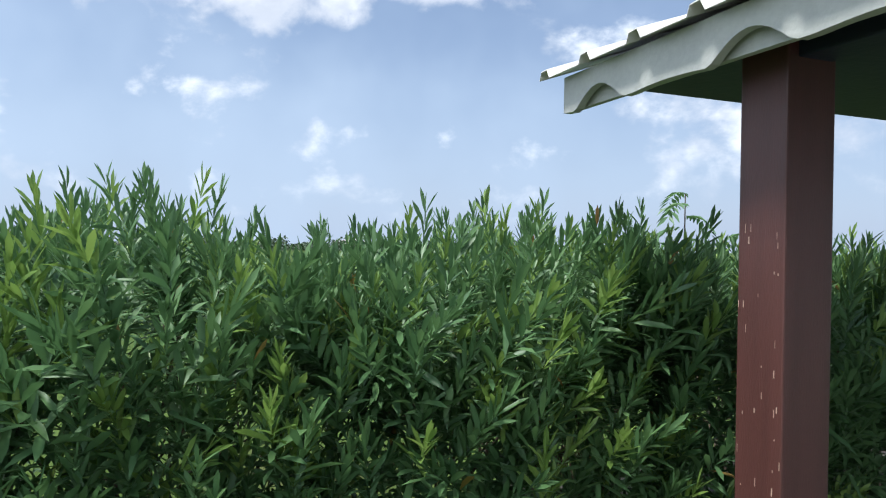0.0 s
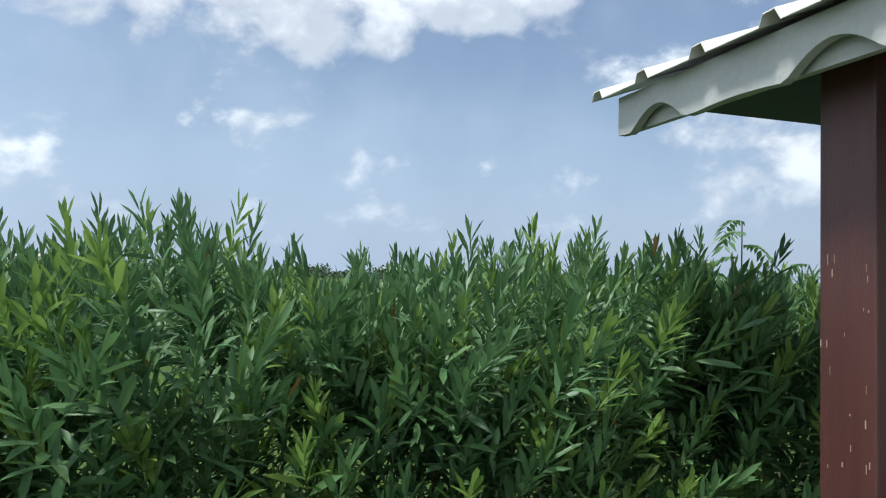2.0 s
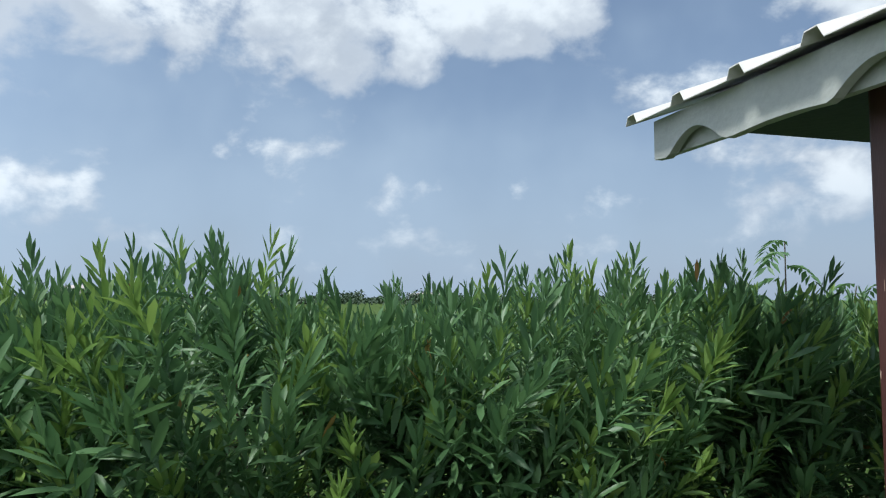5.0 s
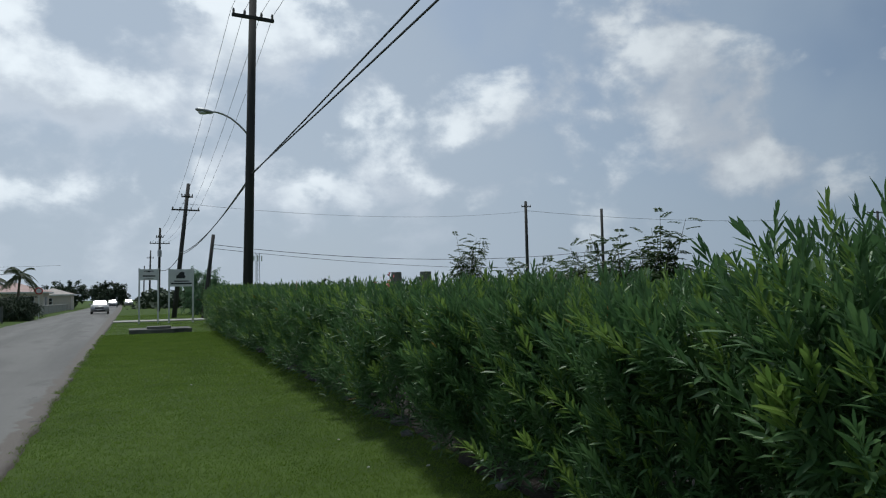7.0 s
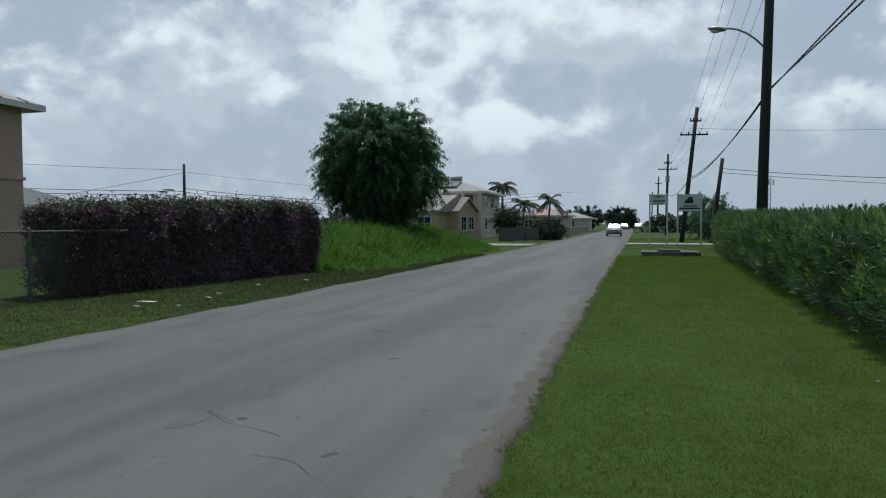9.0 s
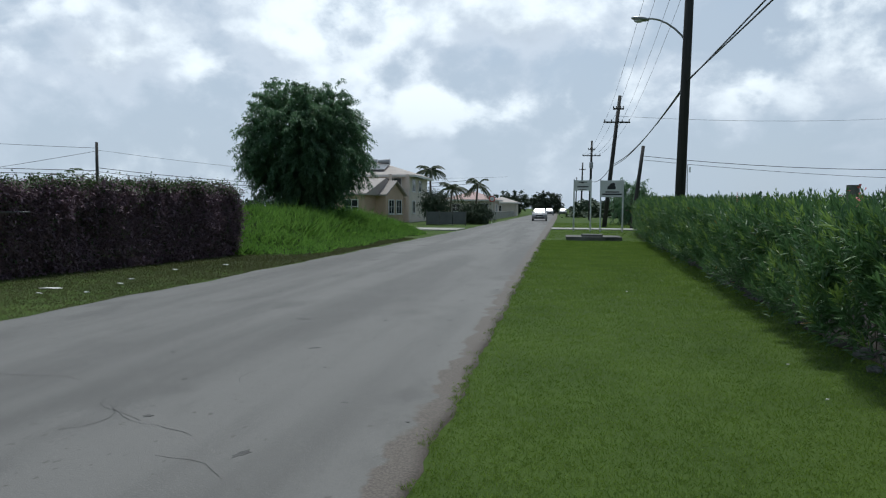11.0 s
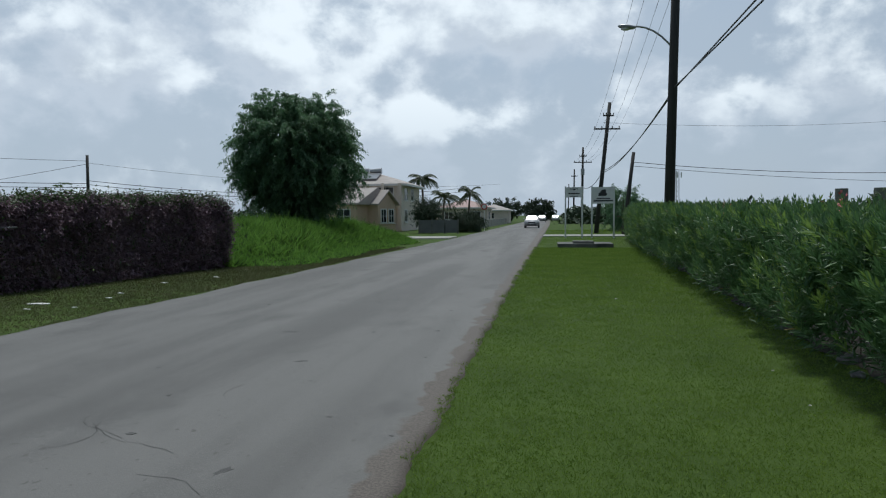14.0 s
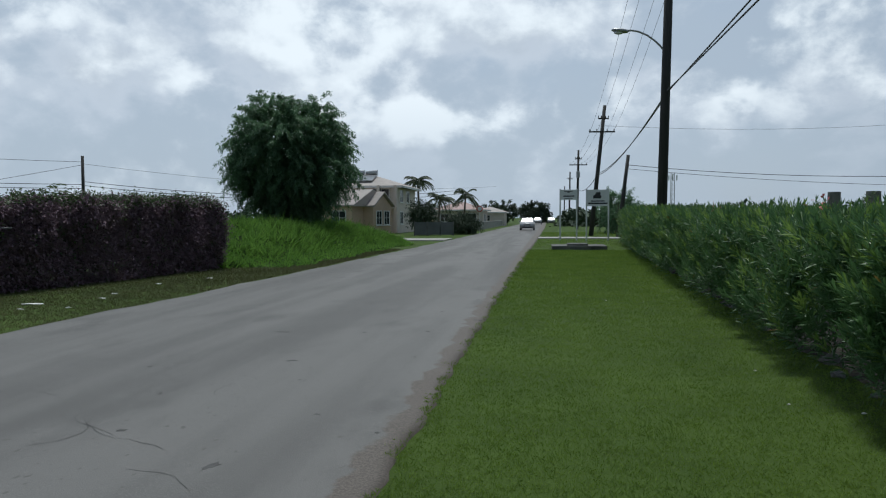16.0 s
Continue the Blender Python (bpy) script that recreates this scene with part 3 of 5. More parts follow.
shoot_rng = np.random.default_rng(21)
SHOOTS_FULL = [shoot_template(shoot_rng, True, k % 4 == 0) for k in range(16)]
SHOOTS_LITE = [shoot_template(shoot_rng, False, k % 4 == 0) for k in range(12)]
HEDGE_TOP = [(-8, 1.72), (-3, 1.7), (-2.1, 1.68), (-1.86, 1.76), (-1.55, 1.77), (-1.33, 1.83), (-1.07, 1.68), (-.94, 1.74), (-.78, 1.74), (-.65, 1.6), (-.56, 1.62),
             (-.38, 1.69), (-.18, 1.72), (0, 1.83), (.17, 1.83), (.31, 1.78), (.44, 1.73), (.7, 1.68), (.81, 1.72), (1.04, 1.69), (1.22, 1.72), (1.4, 1.73), (1.52, 1.82), (1.65, 1.93),
             (1.78, 1.92), (1.92, 1.78), (2.08, 1.9), (2.2, 1.86), (2.4, 1.74), (2.8, 1.66), (3.4, 1.68), (4.6, 1.72), (8, 1.78), (20, 1.95), (30, 2.1), (45, 2.3), (60, 2.35)]
HEDGE_TOP_Y, HEDGE_TOP_Z = zip(*HEDGE_TOP)


def hedge_bush(y0, y1, seed, full, extra=()):
    """One bush of the hedge between y0 and y1: stems from the ground, leafy shoots over front, top and back."""
    rng = np.random.default_rng(seed)
    yc = (y0 + y1) / 2
    xf = float(hedge_front(yc))
    depth = 1.5
    bush = thing("oleander_bush", xf + depth / 2, yc, 0, "dense green oleander bush of a long hedge, narrow leaves", "bush", group="oleander hedge bushes")
    span = y1 - y0
    if full:
        nf, nt, nb, ni = int(175 * span), int(185 * span), int(14 * span), int(50 * span)
    else:
        nf, nt, nb, ni = int(105 * span), int(80 * span), int(6 * span), int(20 * span)
    pts, ways = [], []
    # front
    y = rng.uniform(y0 - .1, y1 + .1, nf)
    z = 0.06 + (np.interp(y, HEDGE_TOP_Y, HEDGE_TOP_Z) - .6) * rng.random(nf) ** 0.75
    x = hedge_front(y) + rng.uniform(-.02, .3, nf) - (.08 + .1 * smooth01(.7 - z, 0, .4)) * smooth01(y, 3.5, 5.5) + (0.12 if full and yc < 5 else 0.2) * wobble(y, z, 2.9, 1.0) - 0.10 * np.sin(z * 1.6) + .08
    pts.append(np.stack([x, y, z], 1))
    ways.append(np.stack([-rng.uniform(.05, .75, nf), rng.normal(0, .3, nf), rng.uniform(.45, 1.1, nf)], 1))
    # top
    y = rng.uniform(y0 - .1, y1 + .1, nt)
    x = hedge_front(y) + rng.uniform(0.05, depth, nt)
    z = np.interp(y, HEDGE_TOP_Y, HEDGE_TOP_Z) - .48 + rng.uniform(-.12, .02, nt) + 0.04 * wobble(x, y, 3.7, 2.0) + (rng.random(nt) > .95) * rng.uniform(.02, .09, nt) - .05 * (x - hedge_front(y))
    pts.append(np.stack([x, y, z], 1))
    ways.append(np.stack([rng.normal(-.05, .2, nt), rng.normal(0, .2, nt), np.ones(nt)], 1))
    # back and inside
    y = rng.uniform(y0, y1, nb)
    pts.append(np.stack([hedge_front(y) + depth + rng.uniform(-.1, .1, nb), y, rng.uniform(.4, 1.2, nb)], 1))
    ways.append(np.stack([rng.uniform(.2, .9, nb), rng.normal(0, .3, nb), np.ones(nb)], 1))
    y = rng.uniform(y0, y1, ni)
    pts.append(np.stack([hedge_front(y) + rng.uniform(.25, 1.2, ni), y, .25 + 1.0 * rng.random(ni) ** .7], 1))
    ways.append(np.stack([rng.normal(-.2, .4, ni), rng.normal(0, .4, ni), np.ones(ni)], 1))
    for ex, ey, ez in extra:
        for s in range(2):
            pts.append(np.array([[ex + rng.normal(0, .05), ey + rng.normal(0, .05), ez - .58 - .14 * s]]))
            ways.append(np.array([[rng.normal(0, .06), rng.normal(-.03, .06), 1.0]]))
    P, W = np.concatenate(pts), unit(np.concatenate(ways))
    on_top = np.zeros(len(P), bool)
    on_top[nf:nf + nt] = True
    on_top[nf + nt + nb + ni:] = True
    T = SHOOTS_FULL if full else SHOOTS_LITE
    pick = rng.integers(0, len(T), len(P))
    B, D, L, Wd, Dr, New = [], [], [], [], [], []
    for k, t in enumerate(T):
        m = pick == k
        if not m.any():
            continue
        w = W[m]
        a = unit(np.cross(w, rng.normal(0, 1, w.shape)))
        b = np.cross(w, a)
        s = rng.uniform(.8, 1.15, len(w)) * np.where(on_top[m], .9, 1)
        small = np.where(on_top[m], .84, 1)
        for c in t:
            B.append(P[m] + w * (c[2] * s)[:, None])
            D.append(a * c[3] + b * c[4] + w * c[5] + np.array([0, 0, .12]))
            L.append(c[6] * s * small)
            Wd.append(c[7] * s * small)
            Dr.append(np.full(len(w), c[8]))
            New.append(np.full(len(w), c[9]))
    B, D, L, Wd, Dr, New = map(np.concatenate, (B, D, L, Wd, Dr, New))
    shape = LEAF_FULL if full else LEAF_LITE
    old = New < .5
    dead = old & (rng.random(len(old)) < .002)
    old &= ~dead
    back = np.array([bush.location.x, bush.location.y, 0])
    for nm, m, mt in (("leaves", old, "oleander"), ("young_leaves", New > .5, "oleander_new"), ("yellow_leaves", dead, "oleander_old")):
        if m.any():
            v, f = leaves(B[m] - back, D[m], L[m], Wd[m], Dr[m], rng, shape)
            array_mesh(nm, v, f, M[mt], bush, smooth=full)
    # stems
    bm = bmesh.new()
    for k in range(int((34 if full else 9) * span)):
        yy = rng.uniform(y0, y1)
        fx = float(hedge_front(yy))
        x0 = fx + rng.uniform(.35, 1.1)
        top = P[rng.integers(0, len(P))]
        a = np.array([x0, yy, 0.0])
        mid = a + np.array([rng.normal(0, .08), rng.normal(0, .08), .6])
        end = np.array([x0 + np.clip(top[0] - x0, -.6, .6), yy + np.clip(top[1] - yy, -.3, .3), min(top[2] + .1, 1.5)])
        r = rng.uniform(.006, .013)
        tube(bm, [a - back, mid - back, end - back], [r, r * .8, r * .45], 4)
    part("stem_work", bm, M["twig"], bush)
    return bush


TALL = [(2.62, -1.9, 1.98), (2.58, -1.86, 1.94), (2.45, 2.12, 1.98), (2.48, 1.7, 2.0), (2.55, 1.62, 1.96), (2.31, .02, 1.88)]
ys = np.arange(-4.2, 5.4, 1.2)
for k, y in enumerate(ys):
    tall_ones = [q for q in TALL if y <= q[1] < y + 1.2]
    hedge_bush(y, y + 1.2, 100 + k, True, tall_ones)
y = float(ys[-1] + 1.2)
k = 0
while y < 47:
    step = 1.6 if y < 14 else 2.4
    hedge_bush(y, y + step, 200 + k, y < 6.5)
    y += step
    k += 1

# ---- bus shelter ----


def shelter():
    s = thing("bus_shelter", 0.9, -2.6, 0, "roadside shelter with brown post, pale ribbed roof and scalloped fascia", "shelter")
    o = Vector((0.9, -2.6, 0))
    x0, x1, y0, y1 = -0.7, 2.17, -3.6, -1.24
    ridge_y = (y0 + y1) / 2

    def roof_z(y):
        return 2.185 + (abs(y1 - ridge_y) - abs(y - ridge_y)) * 0.36

    pitch = 0.25
    xs, zs = [], []
    x = x1
    first = True
    while x > x0:
        for dx, dz in ((0, 0.0), (0.012, 0.028), (0.048, 0.030), (0.066, 0.0)):
            xs.append(x - dx - (0.0 if first else 0.0))
            zs.append(dz)
        x -= pitch
    xs.append(x0)
    zs.append(0)
    bm = bmesh.new()
    lines = []
    for y, lift in ((y1, 0), (ridge_y, 0), (y0, 0), (y0, .003), (ridge_y, .003), (y1, .003)):
        lines.append([bm.verts.new((a - o.x, y - o.y, roof_z(y) + b + lift)) for a, b in zip(xs, zs)])
    n = len(xs)
    for a, b in zip(lines, lines[1:] + lines[:1]):
        for i in range(n - 1):
            bm.faces.new((a[i], a[i + 1], b[i + 1], b[i]))
    part("roof_sheet", bm, M["roof_sheet"], s, "pale painted ribbed metal roof sheet")

    def scallop(a, b, top, deep, start, period=0.62):
        """Board outline between a and b with arches cut into its lower edge."""
        pts = [(a, top), (a, top - deep + .02)]
        u = 0.0
        step = 0.02
        while a + u < b - .005:
            ph = ((u + start) % period) / period
            arch = 0.0
            if ph < .42:
                arch = math.sin(ph / .42 * math.pi) ** 1.0 * .066
            elif ph > .5:
                arch = .008 * math.sin((ph - .5) / .5 * math.pi)
            pts.append((a + u, top - deep + arch))
            u += step
        pts += [(b, top - deep + .004), (b, top)]
        return pts

    f = prism([(-(u) - o.x, v) for u, v in scallop(-2.085, 0.6, 2.185, .128, -.07)], "y", -1.318 - o.y, -1.29 - o.y)
    part("fascia_board", f, M["fascia"], s, "white scalloped fascia board")
    f = prism([(2.07 - o.x, 2.185), (2.07 - o.x, 2.075), (-.6 - o.x, 2.075), (-.6 - o.x, 2.185)], "y", -1.352 - o.y, -1.33 - o.y)
    part("inner_fascia_board", f, M["fascia"], s)
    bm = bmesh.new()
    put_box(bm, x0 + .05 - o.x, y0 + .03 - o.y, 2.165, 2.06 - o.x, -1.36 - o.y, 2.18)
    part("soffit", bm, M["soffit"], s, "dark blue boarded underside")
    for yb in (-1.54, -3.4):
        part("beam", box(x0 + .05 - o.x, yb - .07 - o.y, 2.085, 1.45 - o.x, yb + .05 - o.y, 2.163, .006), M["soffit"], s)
    for gx in (x0 + .06, 2.05):
        part("gable_panel", prism([(y1 - .11 - o.y, 2.182), (ridge_y - o.y, roof_z(ridge_y) - .045), (y0 + .11 - o.y, 2.182)], "x", gx - .012 - o.x, gx + .012 - o.x), M["fascia"], s)
    for px, py in ((1.298, -1.62), (1.298, -3.5), (-.2, -1.62), (-.2, -3.5)):
        if px < 0 and py > -2:
            continue
        p = part("post", box(px - o.x, py - o.y, -.05, px + .153 - o.x, py + .165 - o.y, 2.163, .006), M["brown_paint"], s, "brown painted square timber post, chipped")
        if px > 0 and py > -2:
            r = random.Random(4)
            for k in range(38):
                u = r.choice((.015, .03, .075, .12, .137)) + r.uniform(-.012, .012)
                z = r.uniform(.5, 1.68)
                h = r.uniform(.004, .022) * (1.6 if r.random() < .15 else 1)
                part("paint_chip", box(px + u - o.x, py + .165 - o.y, z, px + u + r.uniform(.001, .0032) - o.x, py + .1658 - o.y, z + h), M["chipped"], p)
    part("brace", rod((1.32 - o.x, -3.42 - o.y, 1.6), (.85 - o.x, -3.42 - o.y, 2.1), .012), M["grey_metal"], s)
    part("floor_slab", box(-.5 - o.x, -4.1 - o.y, -.05, 2.0 - o.x, -1.25 - o.y, .05, .015), M["old_concrete"], s)
    return s


shelter()

# ---- poles and cables ----


def pole(name_label, foot, top, r0, r1, arms=(), label="", insul=True, lamp=None, boxes=()):
    p = thing("utility_pole", *foot, label, "utility pole", group="utility poles")
    b = Vector(top) - Vector(foot)
    part("pole_shaft", rod((0, 0, -.3), b, r0, r1, 12), M["pole_wood"], p, smooth=True)
    for h, length, turn in arms:
        c = b * (h / b.z)
        d = Vector((math.cos(radians(turn)), math.sin(radians(turn)), 0))
        bm = bmesh.new()
        put_box(bm, -length / 2, -.05, -.06, length / 2, .05, .06, .01, Matrix.Translation(c + Vector((0, -.12, 0))) @ Matrix.Rotation(radians(turn), 4, "Z"))
        arm = part("crossarm", bm, M["pole_wood"], p)
        for k in (-.46, -.2, .2, .46):
            q = c + d * k * length + Vector((0, -.12, .06))
            part("insulator", put_rod(rod(q, q + Vector((0, 0, .1)), .03, .05), q + Vector((0, 0, .1)), q + Vector((0, 0, .18)), .045, .03), M["insulator"], arm)
    if lamp:
        (jh, hx, hz, r) = lamp
        c = b * (jh / b.z)
        pts = [c + Vector((hx * u, -.02, (hz - jh) * (1 - (1 - u) ** 2.2))) for u in (0, .15, .3, .5, .7, .85, 1)]
        part("lamp_arm", tube(bmesh.new(), pts, [r] * 7, 6), M["grey_metal"], p)
        e = pts[-1]
        bm = bmesh.new()
        bmesh.ops.create_uvsphere(bm, u_segments=14, v_segments=8, radius=.5)
        bmesh.ops.transform(bm, matrix=Matrix.Translation(e + Vector((-.22, 0, .0))) @ Matrix.Rotation(.15, 4, "Y") @ Matrix.Diagonal((.62, .26, .17, 1)), verts=bm.verts)
        head = part("lamp_head", bm, M["grey_metal"], p, "grey cobra-head street lamp", smooth=True)
        bm = bmesh.new()
        bmesh.ops.create_uvsphere(bm, u_segments=12, v_segments=6, radius=.5)
        bmesh.ops.transform(bm, matrix=Matrix.Translation(e + Vector((-.26, 0, -.06))) @ Matrix.Diagonal((.34, .2, .14, 1)), verts=bm.verts)
        part("lamp_lens", bm, M["lamp_glass"], head, smooth=True)
    for h, r, l in boxes:
        c = b * (h / b.z) + Vector((.0, -r - .12, 0))
        part("transformer", put_rod(rod(c, c + Vector((0, 0, l)), r, r, 12), c + Vector((0, 0, l)), c + Vector((0, 0, l + .08)), r * .8, .05, 12), M["grey_metal"], p)
    return p


pole("a", (3.97, 25, 0), (4.27, 25.2, 13.2), .185, .13, [(11.6, 1.5, 4)], "tall dark tarred wooden pole with street lamp, in the hedge", lamp=(7.2, -1.35, 8.05, .032))
pole("b", (3.7, 60, 0), (4.8, 60, 10.95), .2, .14, [(9.85, .9, 10), (8.75, 2.2, 8)], "dark leaning wooden utility pole with two crossarms")
pole("c", (4.0, 95, 0), (4.15, 95, 10.6), .19, .13, [(8.6, 2.4, 6), (9.4, .9, 6)], "dark wooden utility pole with transformer", boxes=[(6.9, .25, .8)])
pole("d", (4.3, 140, 0), (4.45, 140, 10.6), .19, .13, [(9.2, 1.2, 4)], "distant wooden utility pole beside the road")
pole("e", (4.8, 205, 0), (4.95, 205, 10.6), .19, .13, [(9.2, 1.6, 4)], "distant wooden utility pole beside the road")
pole("f", (5.45, 55, 0), (6.2, 55, 6.35), .16, .13, [], "short leaning wooden stub pole with hanging cables")
pole("g", (4.7, -17, 0), (4.8, -17, 12.5), .185, .13, [(11.2, 1.5, 4)], "tall dark wooden utility pole")
pole("h", (-46.9, 64.8, 0), (-46.9, 64.8, 8.0), .17, .14, [], "plain dark wooden pole behind the hedge")
pole("i", (46.9, 76, 0), (46.9, 76, 13.1), .22, .18, [(12.4, 1.3, -10)], "dark wooden pole beyond the hedge")
pole("j", (42.6, 55, 0), (42.6, 55, 9.5), .15, .13, [], "dark wooden pole beyond the hedge")
pole("k", (92, 60, 0), (92.4, 60, 11.4), .2, .15, [(11.2, 2.8, -35)], "distant wooden pole with crossarm across the field")
pole("l", (139, 56, 0), (139.6, 56, 10.8), .2, .15, [(10.6, 2.4, -25)], "distant wooden pole with crossarm across the field")
pole("m", (192, 55, 0), (192.3, 55, 9.9), .2, .15, [(9.8, 2.4, -25)], "distant wooden pole with crossarm across the field")


def cable(a, b, sag, r, label="black overhead cable between poles", n=14):
    a, b = Vector(a), Vector(b)
    pts = [a.lerp(b, k / n) - Vector((0, 0, sag * 4 * (k / n) * (1 - k / n))) - a for k in range(n + 1)]
    c = thing("cable", *a, label, "cable", group="overhead cables")
    part("cable_run", tube(bmesh.new(), pts, [r] * (n + 1), 5), M["wire"], c)


for dx, dz in ((-.03, 0), (.06, .16)):
    cable((4.16 + dx, 24.85, 5.9 + dz * .3), (5.6 + dx, -17, 7.2 + dz * 7), .1, .022, "thick black twisted cable between poles")
    cable((4.16 + dx, 25.1, 5.86 + dz * .3), (4.2, 60, 5.1 + dz), .55, .022, "thick black twisted cable between poles")
for dx, dz in ((-.75, .12), (-.3, .1), (.3, .1), (.75, .12)):
    cable((4.22 + dx, 25.1, 11.7 + dz), (4.8 + dx, -17, 11.4 + dz), .5, .008, "thin overhead wire between crossarms")
    cable((4.22 + dx, 25.2, 11.7 + dz), (4.65 + dx * 1.3, 60, 8.85 + dz), .5, .008, "thin overhead wire between crossarms")
    cable((4.65 + dx * 1.3, 60, 8.85 + dz), (4.15 + dx * 1.3, 95, 8.7 + dz), .5, .009, "thin overhead wire between crossarms")
cable((4.2, 60, 5.1), (4.1, 95, 5.3), .6, .03)
cable((6.1, 55, 5.6), (42.6, 55, 5.4), 1.0, .022)
cable((6.1, 55, 5.3), (46.9, 76, 4.6), .5, .018)
cable((6.15, 55, 6.0), (5.9, 55, .6), -.5, .02, "loose black cable hanging from a stub pole")
cable((6.1, 55, 5.9), (5.5, 54.9, .8), .1, .015, "loose black cable hanging from a stub pole")
cable((4.3, 60, 9.3), (46.9, 76, 11.8), .9, .012, "thin overhead wire across the field")
cable((46.9, 76, 11.9), (92, 60, 10.6), .9, .02, "thin overhead wire across the field")
cable((92, 60, 11.2), (139, 56, 10.6), 1.2, .02, "thin overhead wire across the field")
for z0, z1 in ((5.1, 5.4), (4.7, 4.9)):
    cable((-46.9, 64.8, z0), (-92, 30, z1 + 1.6), .6, .03)
    cable((-46.9, 64.8, z0 + .3), (-12, 96, z1), 1.2, .03)
cable((-46.9, 64.8, 7.4), (-95, 40, 11), .8, .02)
cable((-46.9, 64.8, 7.2), (-8, 110, 6.5), 1.2, .015)
cable((-46.9, 64.8, 7.1), (-62, 56, 3.5), .1, .02, "black guy cable from a pole")

# lattice mast far off
mast = thing("radio_mast", 51, 298, 0, "distant grey steel lattice mast", "mast")
for sx, sy in ((-1, -1), (1, -1), (0, 1)):
    part("mast_leg", rod((sx * .9, sy * .9, 0), (sx * .7, sy * .7, 19.5), .12), M["grey_metal"], mast)
for k in range(9):
    z = 2 + 2 * k
    part("mast_brace", put_rod(rod((-.9, -.9, z), (.9, -.9, z + 1.8), .07), (.9, -.9, z), (-.9, -.9, z + 1.8), .07), M["grey_metal"], mast)
for k in range(3):
    part("antenna_panel", box(-1.9 + 1.6 * k, -1.3, 16.6, -1.4 + 1.6 * k, -1.1, 18.8, .05), M["white_paint"], mast)

# ---- signs on the verge ----


def verge_sign(x, y, w, top, panel_h, posts, label, lines):
    s = thing("sign_board", x, y, 0, label, "sign", group="signs on the verge")
    for px in posts:
        part("sign_post", box(px - .05, -.05, -.1, px + .05, .05, top + .06, .008), M["white_paint"], s)
    pn = part("sign_panel", box(0, -.085, top - panel_h, w, -.055, top, .005), M["white_paint"], s)
    for u0, u1, z0, z1 in lines:
        part("print_bar", box(u0, -.089, top - z1, u1, -.085, top - z0), M["black_print"], pn)
    return pn


verge_sign(.95, 48.5, 1.12, 3.48, .70, (.0, 1.12), "white two-post sign board with dark lettering bars", [(.28, .84, .1, .15), (.48, .64, .15, .2), (.2, .95, .4, .48), (.28, .84, .6, .64)])
pn = verge_sign(2.71, 48.2, 1.46, 3.46, 1.12, (.0, 1.46), "white two-post sign board with a black emblem", [(.3, 1.2, .74, .81), (.1, 1.38, .88, .98)])
em = prism([(u - .08, w) for u, w in ((.5, 2.86), (.52, 3.06), (.62, 3.1), (.72, 3.26), (.95, 3.3), (1.02, 3.22), (.98, 3.1), (1.08, 3.0), (1.02, 2.86))], "y", -.093, -.085)
part("emblem", em, M["black_print"], pn, "black emblem")

slab = thing("concrete_plinth", .3, 34.2, 0, "low weathered dark concrete plinth on the verge", "plinth")
part("plinth_base", box(0, 0, -.05, 2.65, 2.2, .2, .02), M["old_concrete"], slab)
part("plinth_step", box(.75, .2, .2, 1.75, 1.2, .31, .015), M["old_concrete"], slab)

# ---- houses ----


def hip_roof(x0, y0, x1, y1, z, rise, over):
    x0, y0, x1, y1 = x0 - over, y0 - over, x1 + over, y1 + over
    bm = bmesh.new()
    w, d = x1 - x0, y1 - y0
    k = min(w, d) / 2
    if w > d:
        ridge = [(x0 + k, (y0 + y1) / 2), (x1 - k, (y0 + y1) / 2)]
    else:
        ridge = [((x0 + x1) / 2, y0 + k), ((x0 + x1) / 2, y1 - k)]
    c = [bm.verts.new((a, b, z)) for a, b in ((x0, y0), (x1, y0), (x1, y1), (x0, y1))]
    r = [bm.verts.new((a, b, z + rise)) for a, b in ridge]
    if w > d:
        for f in ((c[0], c[1], r[1], r[0]), (c[1], c[2], r[1]), (c[2], c[3], r[0], r[1]), (c[3], c[0], r[0])):
            bm.faces.new(f)
    else:
        for f in ((c[0], c[1], r[0]), (c[1], c[2], r[1], r[0]), (c[2], c[3], r[1]), (c[3], c[0], r[0], r[1])):
            bm.faces.new(f)
    bm.faces.new(c[::-1])
    return bm


def window(parent, face, plane, u0, u1, z0, z1, bars=1):
    """A framed window on a wall: face 's' (towards -y) or 'e' (towards +x)."""
    def slab(a0, a1, b0, b1, t0, t1):
        if face == "s":
            return box(a0, plane - t1, b0, a1, plane - t0, b1)
        return box(plane + t0, a0, b0, plane + t1, a1, b1)
    w = part("window", slab(u0, u1, z0, z1, .003, .03), M["dark_glass"], parent, "dark glazed window")
    for a0, a1, b0, b1 in ((u0 - .08, u1 + .08, z1, z1 + .08), (u0 - .08, u1 + .08, z0 - .08, z0), (u0 - .08, u0, z0, z1), (u1, u1 + .08, z0, z1)):
        part("window_frame", slab(a0, a1, b0, b1, .003, .07), M["white_paint"], w)
    part("sill", slab(u0 - .14, u1 + .14, z0 - .16, z0 - .09, .003, .14), M["white_paint"], w)
    for k in range(bars):
        c = u0 + (u1 - u0) * (k + 1) / (bars + 1)
        part("glazing_bar", slab(c - .025, c + .025, z0, z1, .031, .05), M["white_paint"], w)
    part("glazing_bar", slab(u0, u1, (z0 + z1) / 2 - .02, (z0 + z1) / 2 + .02, .051, .06), M["white_paint"], w)


